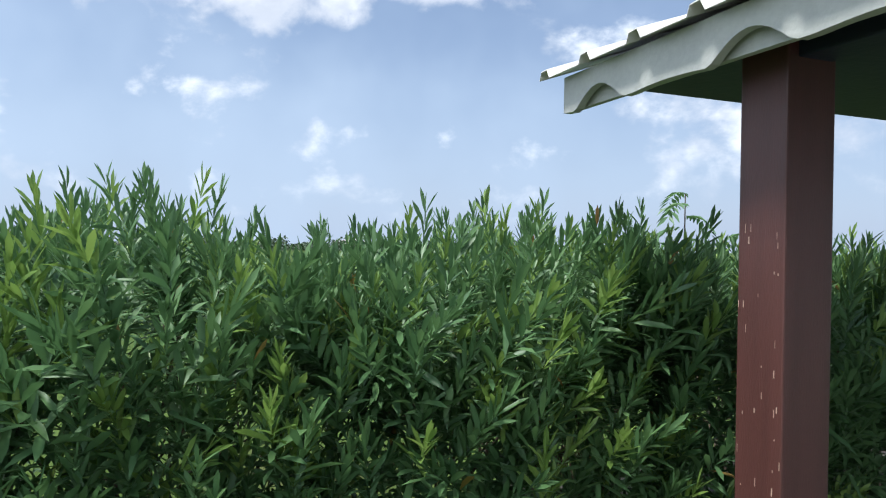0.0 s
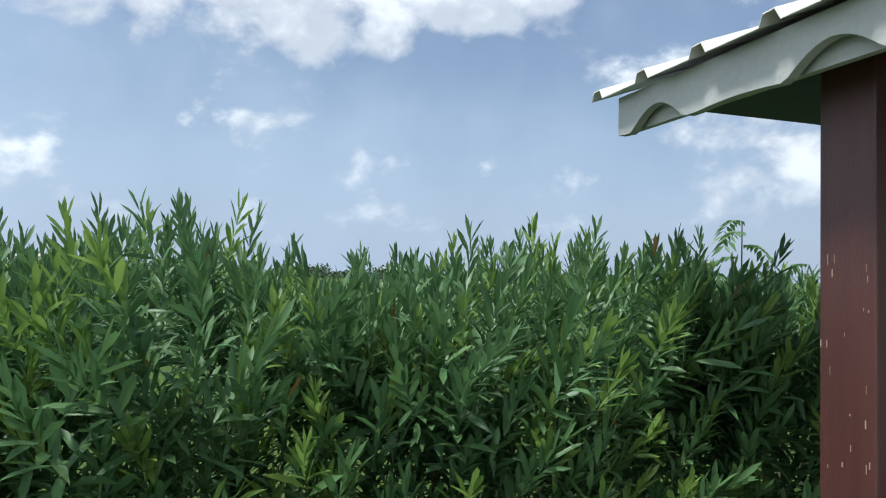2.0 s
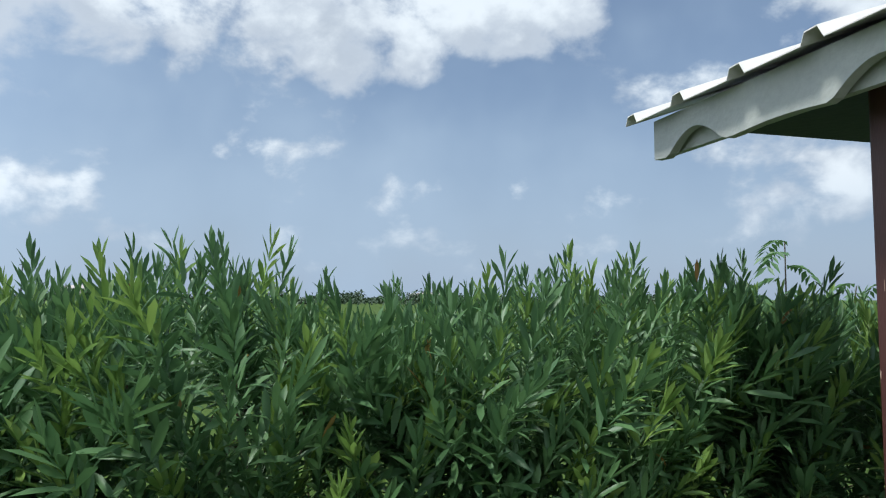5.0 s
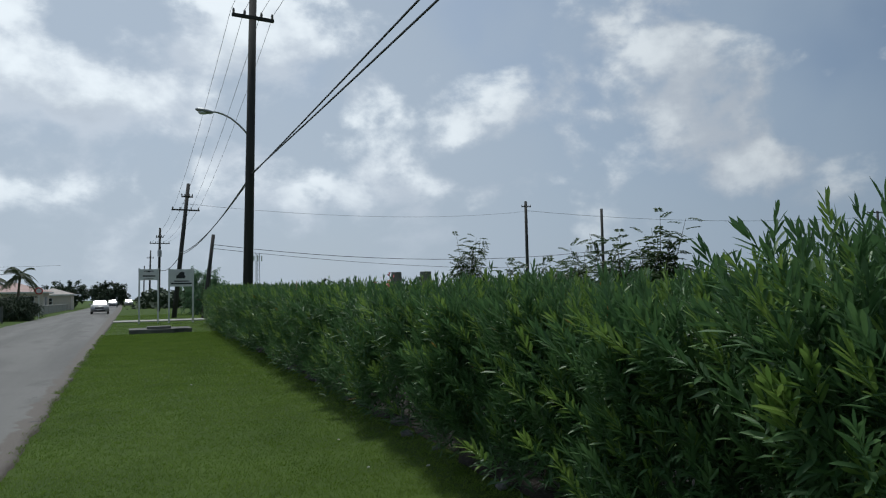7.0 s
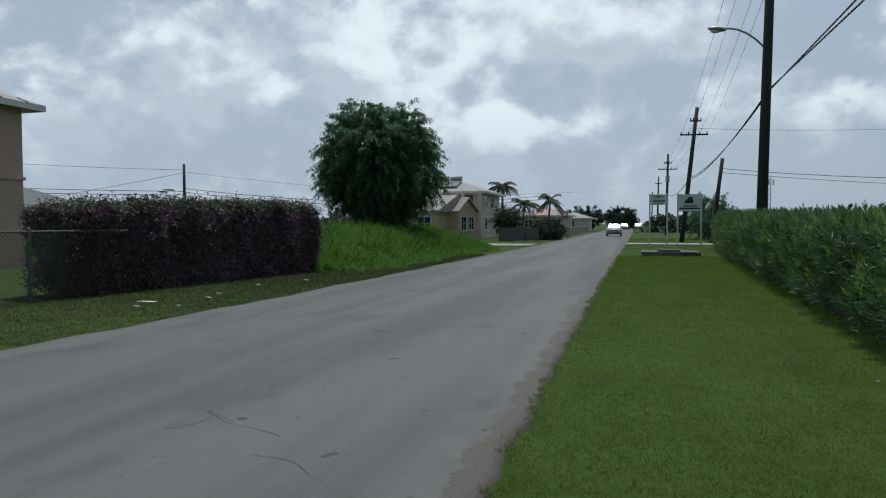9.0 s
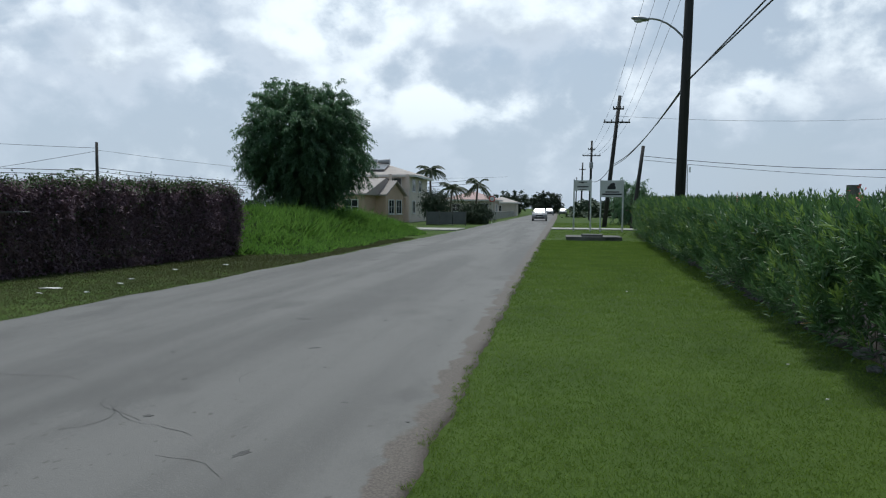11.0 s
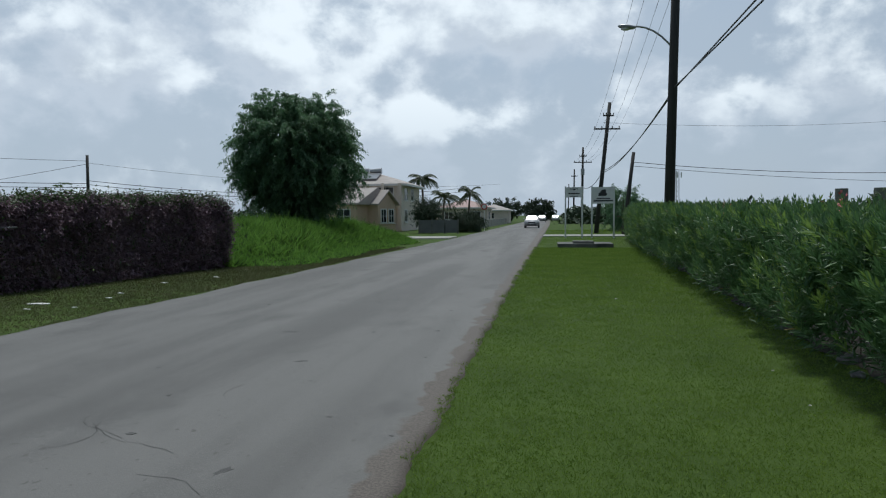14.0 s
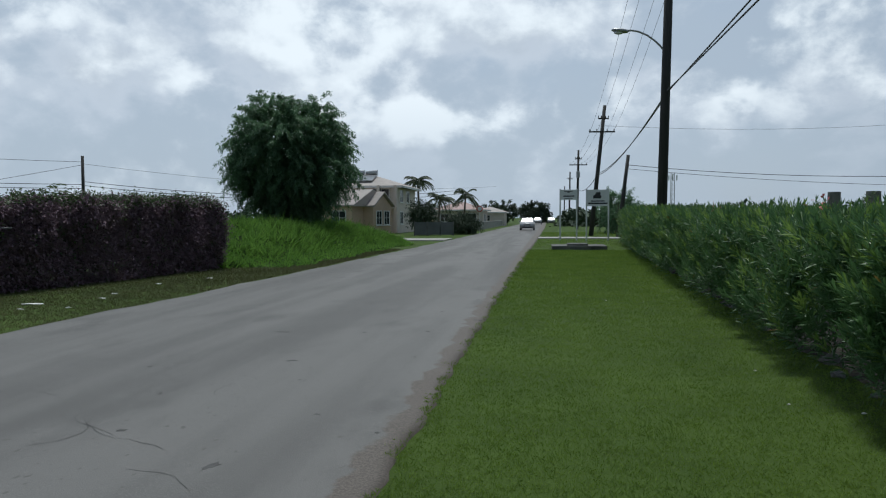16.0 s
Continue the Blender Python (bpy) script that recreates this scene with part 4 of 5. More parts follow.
def house(x0, y0, x1, y1, z, rise, over, wall, roof, label, windows=(), seams=0, base=0.0):
    h = thing("house", (x0 + x1) / 2, (y0 + y1) / 2, base, label, "house", group="houses along the road")
    ox, oy = (x0 + x1) / 2, (y0 + y1) / 2
    a, b, c, d = x0 - ox, y0 - oy, x1 - ox, y1 - oy
    part("wall", box(a, b, -.2, c, d, z), M[wall], h)
    r = part("roof", hip_roof(a, b, c, d, z + .16, rise, over), M[roof], h)
    bm = bmesh.new()
    for q in ((a - over, b - over, c + over, b - over + .05), (a - over, d + over - .05, c + over, d + over), (a - over, b - over + .05, a - over + .05, d + over - .05), (c + over - .05, b - over + .05, c + over, d + over - .05)):
        put_box(bm, q[0], q[1], z - .06, q[2], q[3], z + .15)
    part("eaves_board", bm, M["white_paint"], r)
    for face, u0, u1, z0, z1, bars in windows:
        if face == "s":
            window(h, "s", b, u0 - ox, u1 - ox, z0, z1, bars)
        else:
            window(h, "e", c, u0 - oy, u1 - oy, z0, z1, bars)
    return h, ox, oy, r


# pink two-storey house beside the fence
h, ox, oy, r = house(-32, 7.0, -21.6, 20.4, 5.75, 2.2, .55, "pink_wall", "grey_roof", "two-storey pink rendered house with grey hipped roof",
                     [("e", 17.6, 19.05, 1.85, 2.95, 1), ("e", 17.6, 19.05, 4.3, 5.5, 1), ("e", 11.5, 13.2, 1.5, 2.9, 1), ("e", 11.5, 13.2, 4.2, 5.5, 1)])
part("string_course", box(-21.6 - ox, 7.0 - oy, 3.15, -21.54 - ox, 20.46 - oy, 3.27), M["pink_wall"], h)
for k in range(13):
    yy = 7.2 - oy + k * 1.08
    t = min(1, (k + .5) / 6, (13 - k - .5) / 6)
    bmr = rod((-21.05 - ox, yy, 5.93), (-21.05 - ox - 5.7 * t, yy, 5.93 + 2.2 * t * 5.7 / 5.75), .025, sides=4)
    part("roof_rib", bmr, M["grey_roof"], r)
# pale low house further back
h, ox, oy, r = house(-50, 32.6, -36.6, 42.1, 2.5, 1.7, .6, "pale_wall", "slate_roof", "single-storey pale house with shallow grey ribbed roof", [("s", -38.7, -37.5, 1.2, 2.15, 1), ("s", -45, -43.5, 1.1, 2.15, 1)])
h.matrix_world = pose(ox, oy, 0, 0, 0, 42)
part("annexe", box(6.7, -4.0, -.2, 8.0, 0, 2.2), M["slate_roof"], h, "grey lean-to")

# cream two-storey house with solar water heaters
h, ox, oy, r = house(-27.5, 70.4, -15.3, 80.0, 4.55, 1.75, .7, "pale_wall", "grey_roof", "two-storey cream house with hipped roof and solar water heaters",
                     [("s", -17.8, -16.2, 3.0, 4.35, 1), ("s", -17.8, -16.2, .7, 1.9, 1), ("e", 71.6, 73.0, 3.1, 4.3, 1), ("e", 75, 76.4, 3.1, 4.3, 1), ("e", 71.6, 73.0, .8, 2.0, 1), ("s", -21.6, -20.2, 3.1, 4.3, 1)], base=.2)
part("balcony_slab", box(-19.2 - ox, 69.3 - oy, 2.35, -15.1 - ox, 70.4 - oy, 2.6, .02), M["pale_wall"], h)
for px in (-19.0, -17.1, -15.3):
    part("column", box(px - .14 - ox, 69.35 - oy, 0, px + .14 - ox, 69.6 - oy, 4.75), M["pale_wall"], h)
part("balcony_rail", box(-19.2 - ox, 69.35 - oy, 3.1, -15.1 - ox, 69.42 - oy, 3.2), M["pale_wall"], h)
for px in (-20.2, -18.8):
    tilt = Matrix.Translation((px - ox, 71.9 - oy, 5.62)) @ Matrix.Rotation(radians(19), 4, "X")
    bm = bmesh.new()
    put_box(bm, -.7, -1.1, -.06, .7, 1.0, .06, .01, tilt)
    c = part("solar_collector", bm, M["collector"], h, "flat solar water heating panel")
    part("water_tank", rod((px - .55 - ox, 73.2 - oy, 6.25), (px + .7 - ox, 73.2 - oy, 6.25), .2, .32, 14), M["tank"], h)
    for sx in (-.5, .5):
        part("tank_stand", rod((px + sx - ox, 73.2 - oy, 5.5), (px + sx - ox, 73.2 - oy, 6.1), .04), M["grey_metal"], h)
# its low front wing with gable
h2 = thing("house_wing", -20.2, 65.2, .1, "single-storey cream wing with pale gabled roof", "house", -20)
part("wall", box(-6.0, -2.6, -.2, 3.7, 3.2, 2.6), M["cream_wall"], h2)
part("roof", prism([(-3.0, 2.55), (-3.0, 2.7), (.2, 4.2), (3.4, 2.7), (3.4, 2.55)], "x", -6.5, 4.2), M["grey_roof"], h2)
part("gable_wall", prism([(-.8, -.2), (2.2, -.2), (2.2, 2.62), (.7, 3.74), (-.8, 2.62)], "x", 3.7, 4.85), M["cream_wall"], h2)
part("gable_roof", prism([(-1.1, 2.5), (.7, 3.84), (2.5, 2.5), (2.5, 2.64), (.7, 3.98), (-1.1, 2.64)], "x", 3.0, 5.15), M["grey_roof"], h2)
window(h2, "e", 4.85, -.3, .5, .9, 2.1)
window(h2, "e", 4.85, 1.0, 1.8, .9, 2.1)
window(h2, "s", -2.6, 1.6, 3.0, .9, 2.1)
window(h2, "s", -2.6, -1.6, .2, .9, 2.1)
window(h2, "s", -2.6, -4.8, -3.2, .9, 2.1)
# far houses
house(-17.6, 108, -9.9, 116, 2.7, 1.4, .6, "pale_wall", "red_roof", "distant white bungalow with faded red roof", [("s", -16.6, -15.4, 1.0, 2.1, 1), ("s", -13.0, -11.0, .8, 2.2, 2), ("e", 110, 112, 1, 2.1, 1)])
house(-14.2, 134, -8.2, 142, 2.5, 1.1, .5, "pale_wall", "grey_roof", "distant low bungalow with grey roof", [("s", -12.5, -11, 1.0, 2.0, 1)])
house(-27, 112, -19.5, 120, 2.6, 1.3, .5, "cream_wall", "grey_roof", "distant cream bungalow behind palms", [("s", -24, -22.5, 1.0, 2.0, 1)])
house(378, -104, 396, -88, 4.2, 1.4, 1.0, "pale_wall", "grey_roof", "distant long pale building across the field", [])
house(300, 60, 330, 75, 5.5, 1.5, 1.0, "pale_wall", "grey_roof", "distant long pale building across the field", [])
house(230, 74, 240, 84, 4.4, 1.2, 1.0, "pale_wall", "grey_roof", "distant pale building across the field", [])
for q, w in ((20.9, .72), (23.3, .8)):
    d = 46
    t = thing("water_tank", math.sin(radians(q)) * d, math.cos(radians(q)) * d, 0, "grey tank on a stand beyond the hedge", "tank", group="tanks beyond the hedge")
    part("tank_stand", box(-w * .35, -w * .35, 0, w * .35, w * .35, 2.4), M["old_concrete"], t)
    part("tank_body", rod((0, 0, 2.4), (0, 0, 3.0), w * .48, w * .46, 16), M["old_concrete"], t)

# ---- trees, palms, shrubs ----


def crown_leaves(rng, centres, radii_out, per, length, width, droop, mat, parent, name="crown", hang=0.0):
    """Twigs from each centre outwards, each with leaflets along it."""
    n = len(centres)
    way = unit(radii_out + rng.normal(0, .45, (n, 3)))
    s = rng.random((n, per))
    reach = rng.uniform(.5, 1.2, n)[:, None]
    B = centres[:, None] + way[:, None] * (s * reach)[..., None]
    B[..., 2] -= hang * (s * reach) ** 2
    B = B.reshape(-1, 3) + rng.normal(0, .05, (n * per, 3))
    D = np.repeat(way, per, 0) * .5 + rng.normal(0, .7, (n * per, 3))
    D[:, 2] -= hang * .5
    v, f = leaves(B, D, rng.uniform(.7, 1.3, n * per) * length, rng.uniform(.7, 1.3, n * per) * width, np.full(n * per, droop), rng, LEAF_LITE)
    return array_mesh(name, v, f, mat, parent)


def tree(x, y, z, rx, rz, cz, n, per, leaf, label, seed, mat="crown", trunk_r=.28, hang=.5, group=""):
    rng = np.random.default_rng(seed)
    t = thing("tree", x, y, z, label, "tree", group=group)
    d = unit(rng.normal(0, 1, (n, 3)))
    lump = 1 + .10 * np.sin(d[:, 0] * 5 + 1) * np.sin(d[:, 2] * 6 + seed) + .09 * np.sin(d[:, 1] * 8 + 2) * np.sin(d[:, 0] * 7 + d[:, 2] * 5)
    rad = (rng.random(n) ** .35) * lump
    c = d * rad[:, None] * np.array([rx, rx, rz]) * .9
    c[:, :2] *= (1 - .16 * np.clip(-c[:, 2] / rz, 0, 1))[:, None]
    c[:, 2] += cz
    c = c[c[:, 2] > .35]
    crown_leaves(rng, c, unit(c - np.array([0, 0, cz])), per, leaf, leaf * .34, .4, M[mat], t, hang=hang)
    bm = bmesh.new()
    tube(bm, [(0, 0, -.1), (.1, .05, cz * .3), (0, .1, cz * .6)], [trunk_r * 1.25, trunk_r, trunk_r * .8], 9)
    part("trunk", bm, M["bark"], t, smooth=True)
    for k in range(9):
        e = c[rng.integers(0, len(c))]
        bm = bmesh.new()
        tube(bm, [(0, .08, cz * .5), (e[0] * .4, e[1] * .4, cz * .5 + (e[2] - cz * .5) * .5 + .2), tuple(e * .95)], [trunk_r * .55, trunk_r * .35, trunk_r * .1], 6)
        part("limb", bm, M["bark"], t)
    return t


tree(-14.12, 37.4, .95, 3.5, 3.7, 4.0, 2200, 70, .16, "large round dark-green tree with drooping feathery twigs on the lot", 31, hang=.55)
tree(-3.6, 200, 0, 4.6, 3.0, 3.0, 260, 26, .7, "distant round dark tree beside the road", 32, mat="far_green", hang=.2)
tree(-9.6, 155, 0, 3.4, 2.3, 3.0, 110, 22, .6, "distant dark-green tree by the bungalows", 33, mat="far_green", hang=.2)
tree(-12.5, 160, 0, 3.8, 2.3, 2.8, 110, 22, .6, "distant dark-green tree by the bungalows", 34, mat="far_green", hang=.2)
tree(6.9, 70, 0, 2.0, 2.0, 2.2, 260, 26, .25, "dark-green round shrub tree at the hedge's end", 35, hang=.2)
tree(9.0, 82, 0, 2.4, 1.6, 1.6, 260, 26, .25, "dark-green round shrub at the hedge's end", 36, hang=.2)
tree(-11.25, 63, .1, 1.05, 1.0, 1.85, 300, 26, .18, "round dark-green garden shrub behind the fence", 37, mat="far_green", trunk_r=.1, hang=.2)
for k, (a, d, rx, rz) in enumerate(((-41, 75, 3.2, 1.7), (-37.6, 95, 2.6, 1.9), (-43, 62, 2.2, 1.5), (-33, 100, 2.4, 1.6), (-30, 90, 3, 1.6))):
    tree(math.sin(radians(a)) * d, math.cos(radians(a)) * d, 0, rx, rz, rz + .35, 130, 24, .4, "dark-green garden tree behind the purple hedge", 60 + k, hang=.2, group="trees behind the purple hedge")


def palm(x, y, h, seed, lean):
    rng = np.random.default_rng(seed)
    p = thing("palm_tree", x, y, 0, "coconut palm with ragged dark-green fronds", "palm", group="palms by the bungalows")
    top = Vector((lean, 0, h))
    part("trunk", tube(bmesh.new(), [(0, 0, -.1), (lean * .2, 0, h * .4), (lean * .6, 0, h * .75), tuple(top)], [.2, .15, .13, .12], 8), M["bark"], p, smooth=True)
    for k in range(17):
        a = k * 2.4 + rng.normal(0, .2)
        e = rng.uniform(-.25, 1.25)
        L = rng.uniform(1.9, 2.6)
        pts = []
        for s in np.linspace(0, 1, 7):
            out = L * s * math.cos(e * (1 - s * .3)) * (1 - .12 * s)
            zz = L * s * math.sin(e) - s * s * L * .5
            pts.append((top.x + math.cos(a) * out, math.sin(a) * out, top.z + zz))
        pts = np.array(pts)
        B, D = [], []
        for s in np.linspace(.12, 1, 26):
            q = np.array([np.interp(s, np.linspace(0, 1, 7), pts[:, c]) for c in range(3)])
            t = unit(pts[min(6, int(s * 6) + 1)] - pts[min(5, int(s * 6))])
            side = unit(np.cross(t, [0, 0, 1.0]))
            for sg in (-1, 1):
                B.append(q)
                D.append(side * sg + t * .7 + np.array([0, 0, -.3]))
        n = len(B)
        v, f = leaves(np.array(B), np.array(D), rng.uniform(.5, .75, n), np.full(n, .06), np.full(n, .3), rng, LEAF_LITE)
        fr = array_mesh("frond", v, f, M["palm_leaf"], p)
        part("frond_rib", tube(bmesh.new(), [tuple(q) for q in pts], [.035, .03, .025, .02, .018, .014, .01], 4), M["palm_leaf"], fr)
    return p


palm(-15.9, 86, 6.2, 41, -.2)
palm(-14.9, 95, 4.1, 42, .3)
palm(-11.7, 98, 4.8, 43, .3)
palm(-21.0, 90, 5.0, 44, .3)


def feathery(x, y, h, w, seed, n=26, label="feathery light-green acacia shrub beyond the hedge"):
    rng = np.random.default_rng(seed)
    s = thing("shrub", x, y, 0, label, "shrub", group="shrubs beyond the hedge")
    bm = bmesh.new()
    B, D, L = [], [], []
    for k in range(n):
        a = rng.uniform(0, math.tau)
        end = np.array([math.cos(a) * w * rng.uniform(.1, 1), math.sin(a) * w * rng.uniform(.1, 1), h * rng.uniform(.5, 1.0)])
        mid = end * .5 + np.array([0, 0, h * .12])
        tube(bm, [(0, 0, 0), tuple(mid), tuple(end)], [.016, .01, .004], 4)
        for u in np.linspace(.35, 1, 12):
            q = (1 - u) ** 2 * np.zeros(3) + 2 * u * (1 - u) * mid + u * u * end
            d = unit(np.array([rng.normal(), rng.normal(), rng.normal(.1, .4)]))
            for s2 in np.linspace(.2, 1, 9):
                for sg in (-1, 1):
                    sd = np.cross(d, [0, 0, 1.0]) * sg
                    B.append(q + d * s2 * .38 - np.array([0, 0, .08 * s2 * s2]))
                    D.append(sd + d * .4)
                    L.append(rng.uniform(.09, .15))
    v, f = leaves(np.array(B), np.array(D), np.array(L), np.array(L) * .4, np.full(len(L), .2), rng, LEAF_LITE)
    array_mesh("leaves", v, f, M["hedge_green"], s)
    part("stem_work", bm, M["twig"], s)


for k, (a, d, top, w) in enumerate(((27, 26, 3.7, .8), (30.5, 24, 2.6, 1.5), (33, 22, 2.7, 1.5), (36.5, 19, 2.7, 1.4), (39.5, 17, 2.9, 1.2), (42, 18, 3.5, .8), (46, 19, 2.3, 1.4), (24, 34, 2.4, 1.5), (35, 40, 3.2, 1.8))):
    feathery(math.sin(radians(a)) * d, math.cos(radians(a)) * d, top, w, 70 + k)


def weed(x, y, h, spread, seed):
    """A sapling with drooping pinnate leaves at the head of its stems."""
    rng = np.random.default_rng(seed)
    s = thing("sapling", x, y, 0, "light-green sapling with drooping pinnate leaves behind the hedge", "sapling", group="saplings behind the hedge")
    bm = bmesh.new()
    B, D, L = [], [], []
    for k in range(3):
        foot = np.array([rng.normal(0, .05), rng.normal(0, .05), 0])
        head = np.array([rng.normal(0, spread * .35), rng.normal(0, spread * .35), h * (1 - .14 * k)])
        tube(bm, [tuple(foot), tuple(foot * .6 + head * .4), tuple(head)], [.012, .009, .004], 5)
        for j in range(9):
            a = j * 2.4 + rng.normal(0, .2)
            q = head - (head - foot) * (.04 * j)
            out = np.array([math.cos(a), math.sin(a), 0])
            n = 7
            for u in np.linspace(.15, 1, n):
                p = q + out * .21 * u + np.array([0, 0, .12 * u - .2 * u * u])
                t = unit(out + np.array([0, 0, .55 - 1.7 * u]))
                side = unit(np.cross(t, [0, 0, 1.0]))
                for sg in (-1, 1):
                    B.append(p)
                    D.append(side * sg + t * .6 + np.array([0, 0, -.25]))
                    L.append(rng.uniform(.07, .11))
    v, f = leaves(np.array(B), np.array(D), np.array(L), np.array(L) * .36, np.full(len(L), .25), rng, LEAF_LITE)
    array_mesh("leaves", v, f, M["oleander"], s)
    part("stem_work", bm, M["twig"], s)


weed(3.75, -3.3, 1.98, .3, 90)
weed(4.15, -3.95, 1.72, .4, 91)
weed(4.6, -4.6, 1.74, .4, 92)


def woods(name, a0, a1, d0, d1, n, h0, h1, seed, label):
    rng = np.random.default_rng(seed)
    a, d = np.radians(rng.uniform(a0, a1, n)), rng.uniform(d0, d1, n)
    c = np.stack([np.sin(a) * d, np.cos(a) * d, rng.uniform(0, 1, n)], 1)
    hh = (h0 + (h1 - h0) * (.5 + .5 * np.sin(a * 40 + seed) * np.sin(a * 93)))
    c[:, 2] *= hh
    n2 = 14
    B = np.repeat(c, n2, 0) + rng.normal(0, .8, (n * n2, 3)) * np.array([1, 1, .4])
    B[:, 2] = np.abs(B[:, 2])
    v, f = leaves(B, rng.normal(0, 1, B.shape), rng.uniform(.6, 1.4, len(B)), rng.uniform(.4, .8, len(B)), np.full(len(B), .2), rng, LEAF_LITE)
    tagged(array_mesh(name, v, f, M["far_green"]), label, "trees", kind="stuff")


woods("far_woods", 1.2, 8, 120, 200, 500, 1.5, 3.2, 54, "low dark band of distant trees")
woods("far_woods", 4, 50, 110, 190, 1500, 1.5, 3.6, 51, "low dark band of distant trees")
woods("far_woods", 50, 125, 180, 330, 2400, 1.2, 4.2, 52, "low dark band of distant trees")
woods("far_woods", -75, -4, 150, 260, 2400, 2, 4.5, 53, "low dark band of distant trees")

# ---- purple hedge, fence ----
HA, HB = np.array([-11.5, 11.9]), np.array([-10.0, 20.5])


def purple_bush(u0, u1, seed):
    rng = np.random.default_rng(seed)
    a, b = HA + (HB - HA) * u0, HA + (HB - HA) * u1
    along = (HB - HA) / np.linalg.norm(HB - HA)
    back = np.array([-along[1], along[0]])
    c0 = (a + b) / 2 + back * .65
    s = thing("purple_bush", c0[0], c0[1], 0, "clipped dark purple-leaved hedge bush with reddish tips", "bush", group="purple hedge bushes")
    L = np.linalg.norm(b - a)
    n = 2300
    u, w, z = rng.uniform(-.04, 1.04, n), rng.random(n), rng.random(n)
    side = rng.integers(0, 5, n)
    depth = np.where(side < 3, np.where(rng.random(n) < .3, rng.uniform(.2, .7, n), rng.uniform(0, .15, n)), w * 1.3)
    uu = u0 + (u1 - u0) * u
    H = 1.86 + .2 * uu + .08 * np.sin(u * 7 + seed) + .05 * np.sin(u * 17 + seed)
    zz = np.where(side < 3, .03 + z * (H - .07), H - rng.uniform(0, .12, n))
    sprout = (side >= 3) & (rng.random(n) < .3)
    zz = zz + sprout * rng.uniform(.02, .2, n)
    if u0 < .01:
        m = side == 4
        u[m] = rng.uniform(-.05, .03, m.sum())
        zz[m] = .15 + z[m] * 1.8
        depth[m] = w[m] * 1.3
    if u1 > .99:
        m = side == 4
        u[m] = rng.uniform(.97, 1.05, m.sum())
        zz[m] = .15 + z[m] * 1.8
        depth[m] = w[m] * 1.3
    bump = .13 * wobble(u * L + u0 * 9, zz, 2.2, 1) - (rng.random(n) < .12) * rng.uniform(.03, .16, n)
    p2 = a + (b - a) * u[:, None] + back * (depth + bump - .05)[:, None]
    C = np.concatenate([p2 - c0, zz[:, None]], 1)
    per = 13
    B = np.repeat(C, per, 0) + rng.normal(0, .07, (n * per, 3))
    B[:, 2] = np.maximum(B[:, 2], .05)
    D = rng.normal(0, 1, (n * per, 3)) + np.array([-back[0], -back[1], .5]) * .8
    ln = rng.uniform(.05, .1, n * per)
    green = (np.repeat(rng.random(n), per) < .05) | (np.repeat(sprout, per) & (rng.random(n * per) < .7)) | ((B[:, 2] > 1.9) & (rng.random(n * per) < .4))
    for nm, m, mt in (("leaves", ~green, "purple"), ("green_leaves", green, "hedge_green")):
        v, f = leaves(B[m], D[m], ln[m], ln[m] * .55, np.full(m.sum(), .2), rng, LEAF_LITE)
        array_mesh(nm, v, f, M[mt], s)
    core = bmesh.new()
    for k in range(12):
        q = rng.uniform(-.5, .5, 2) * np.array([.8, L])
        put_rod(core, (q[0], q[1], 0), (q[0] + rng.normal(0, .2), q[1] + rng.normal(0, .2), 1.8), .02, .008, 5)
    part("stem_work", core, M["twig"], s)


for k in range(5):
    purple_bush(k / 5, (k + 1) / 5, 300 + k)
for k in range(6):
    r = np.random.default_rng(400 + k)
    q = HA + (HB - HA) * r.uniform(.15, .98)
    feathery(q[0] - .6, q[1], r.uniform(2.2, 2.5), .3, 410 + k, 7, "green shoots growing through the purple hedge")

fence = thing("chain_link_fence", -11.28, 12.0, 0, "grey chain-link fence with steel posts beside the purple hedge", "fence", -10)
FL = 13.0
for k in range(5):
    part("fence_post", put_rod(rod((0, -1.1 - k * 2.66, -.1), (0, -1.1 - k * 2.66, 1.45), .032, .032, 10), (0, -1.1 - k * 2.66, 1.45), (0, -1.1 - k * 2.66, 1.49), .04, .01, 10), M["dull_metal"], fence)
for z in (1.4,):
    part("fence_rail", rod((0, 1.2, z), (0, 1.2 - FL, z), .02, .02, 8), M["dull_metal"], fence)
vs, fs = [], []
H = 1.32
for sg in (-1, 1):
    for k in range(int((FL + H) / .075)):
        y0 = .4 - k * .075 + (H if sg > 0 else 0)
        y1 = y0 - H if sg > 0 else y0 + H
        z0, z1 = .08, .08 + H
        pts = []
        for yy, zz in ((y0, z0), (y1, z1)):
            pts += [(-.005, yy, zz), (.005, yy, zz), (.0, yy + .008, zz)]
        o = len(vs)
        vs += pts
        fs += [(o, o + 1, o + 4, o + 3), (o + 1, o + 2, o + 5, o + 4), (o + 2, o, o + 3, o + 5)]
vs = np.array(vs)
vs[:, 1] = np.clip(vs[:, 1], 1.2 - FL, .4)
array_mesh("chain_link", vs, np.array(fs), M["dull_metal"], fence, "woven wire mesh")

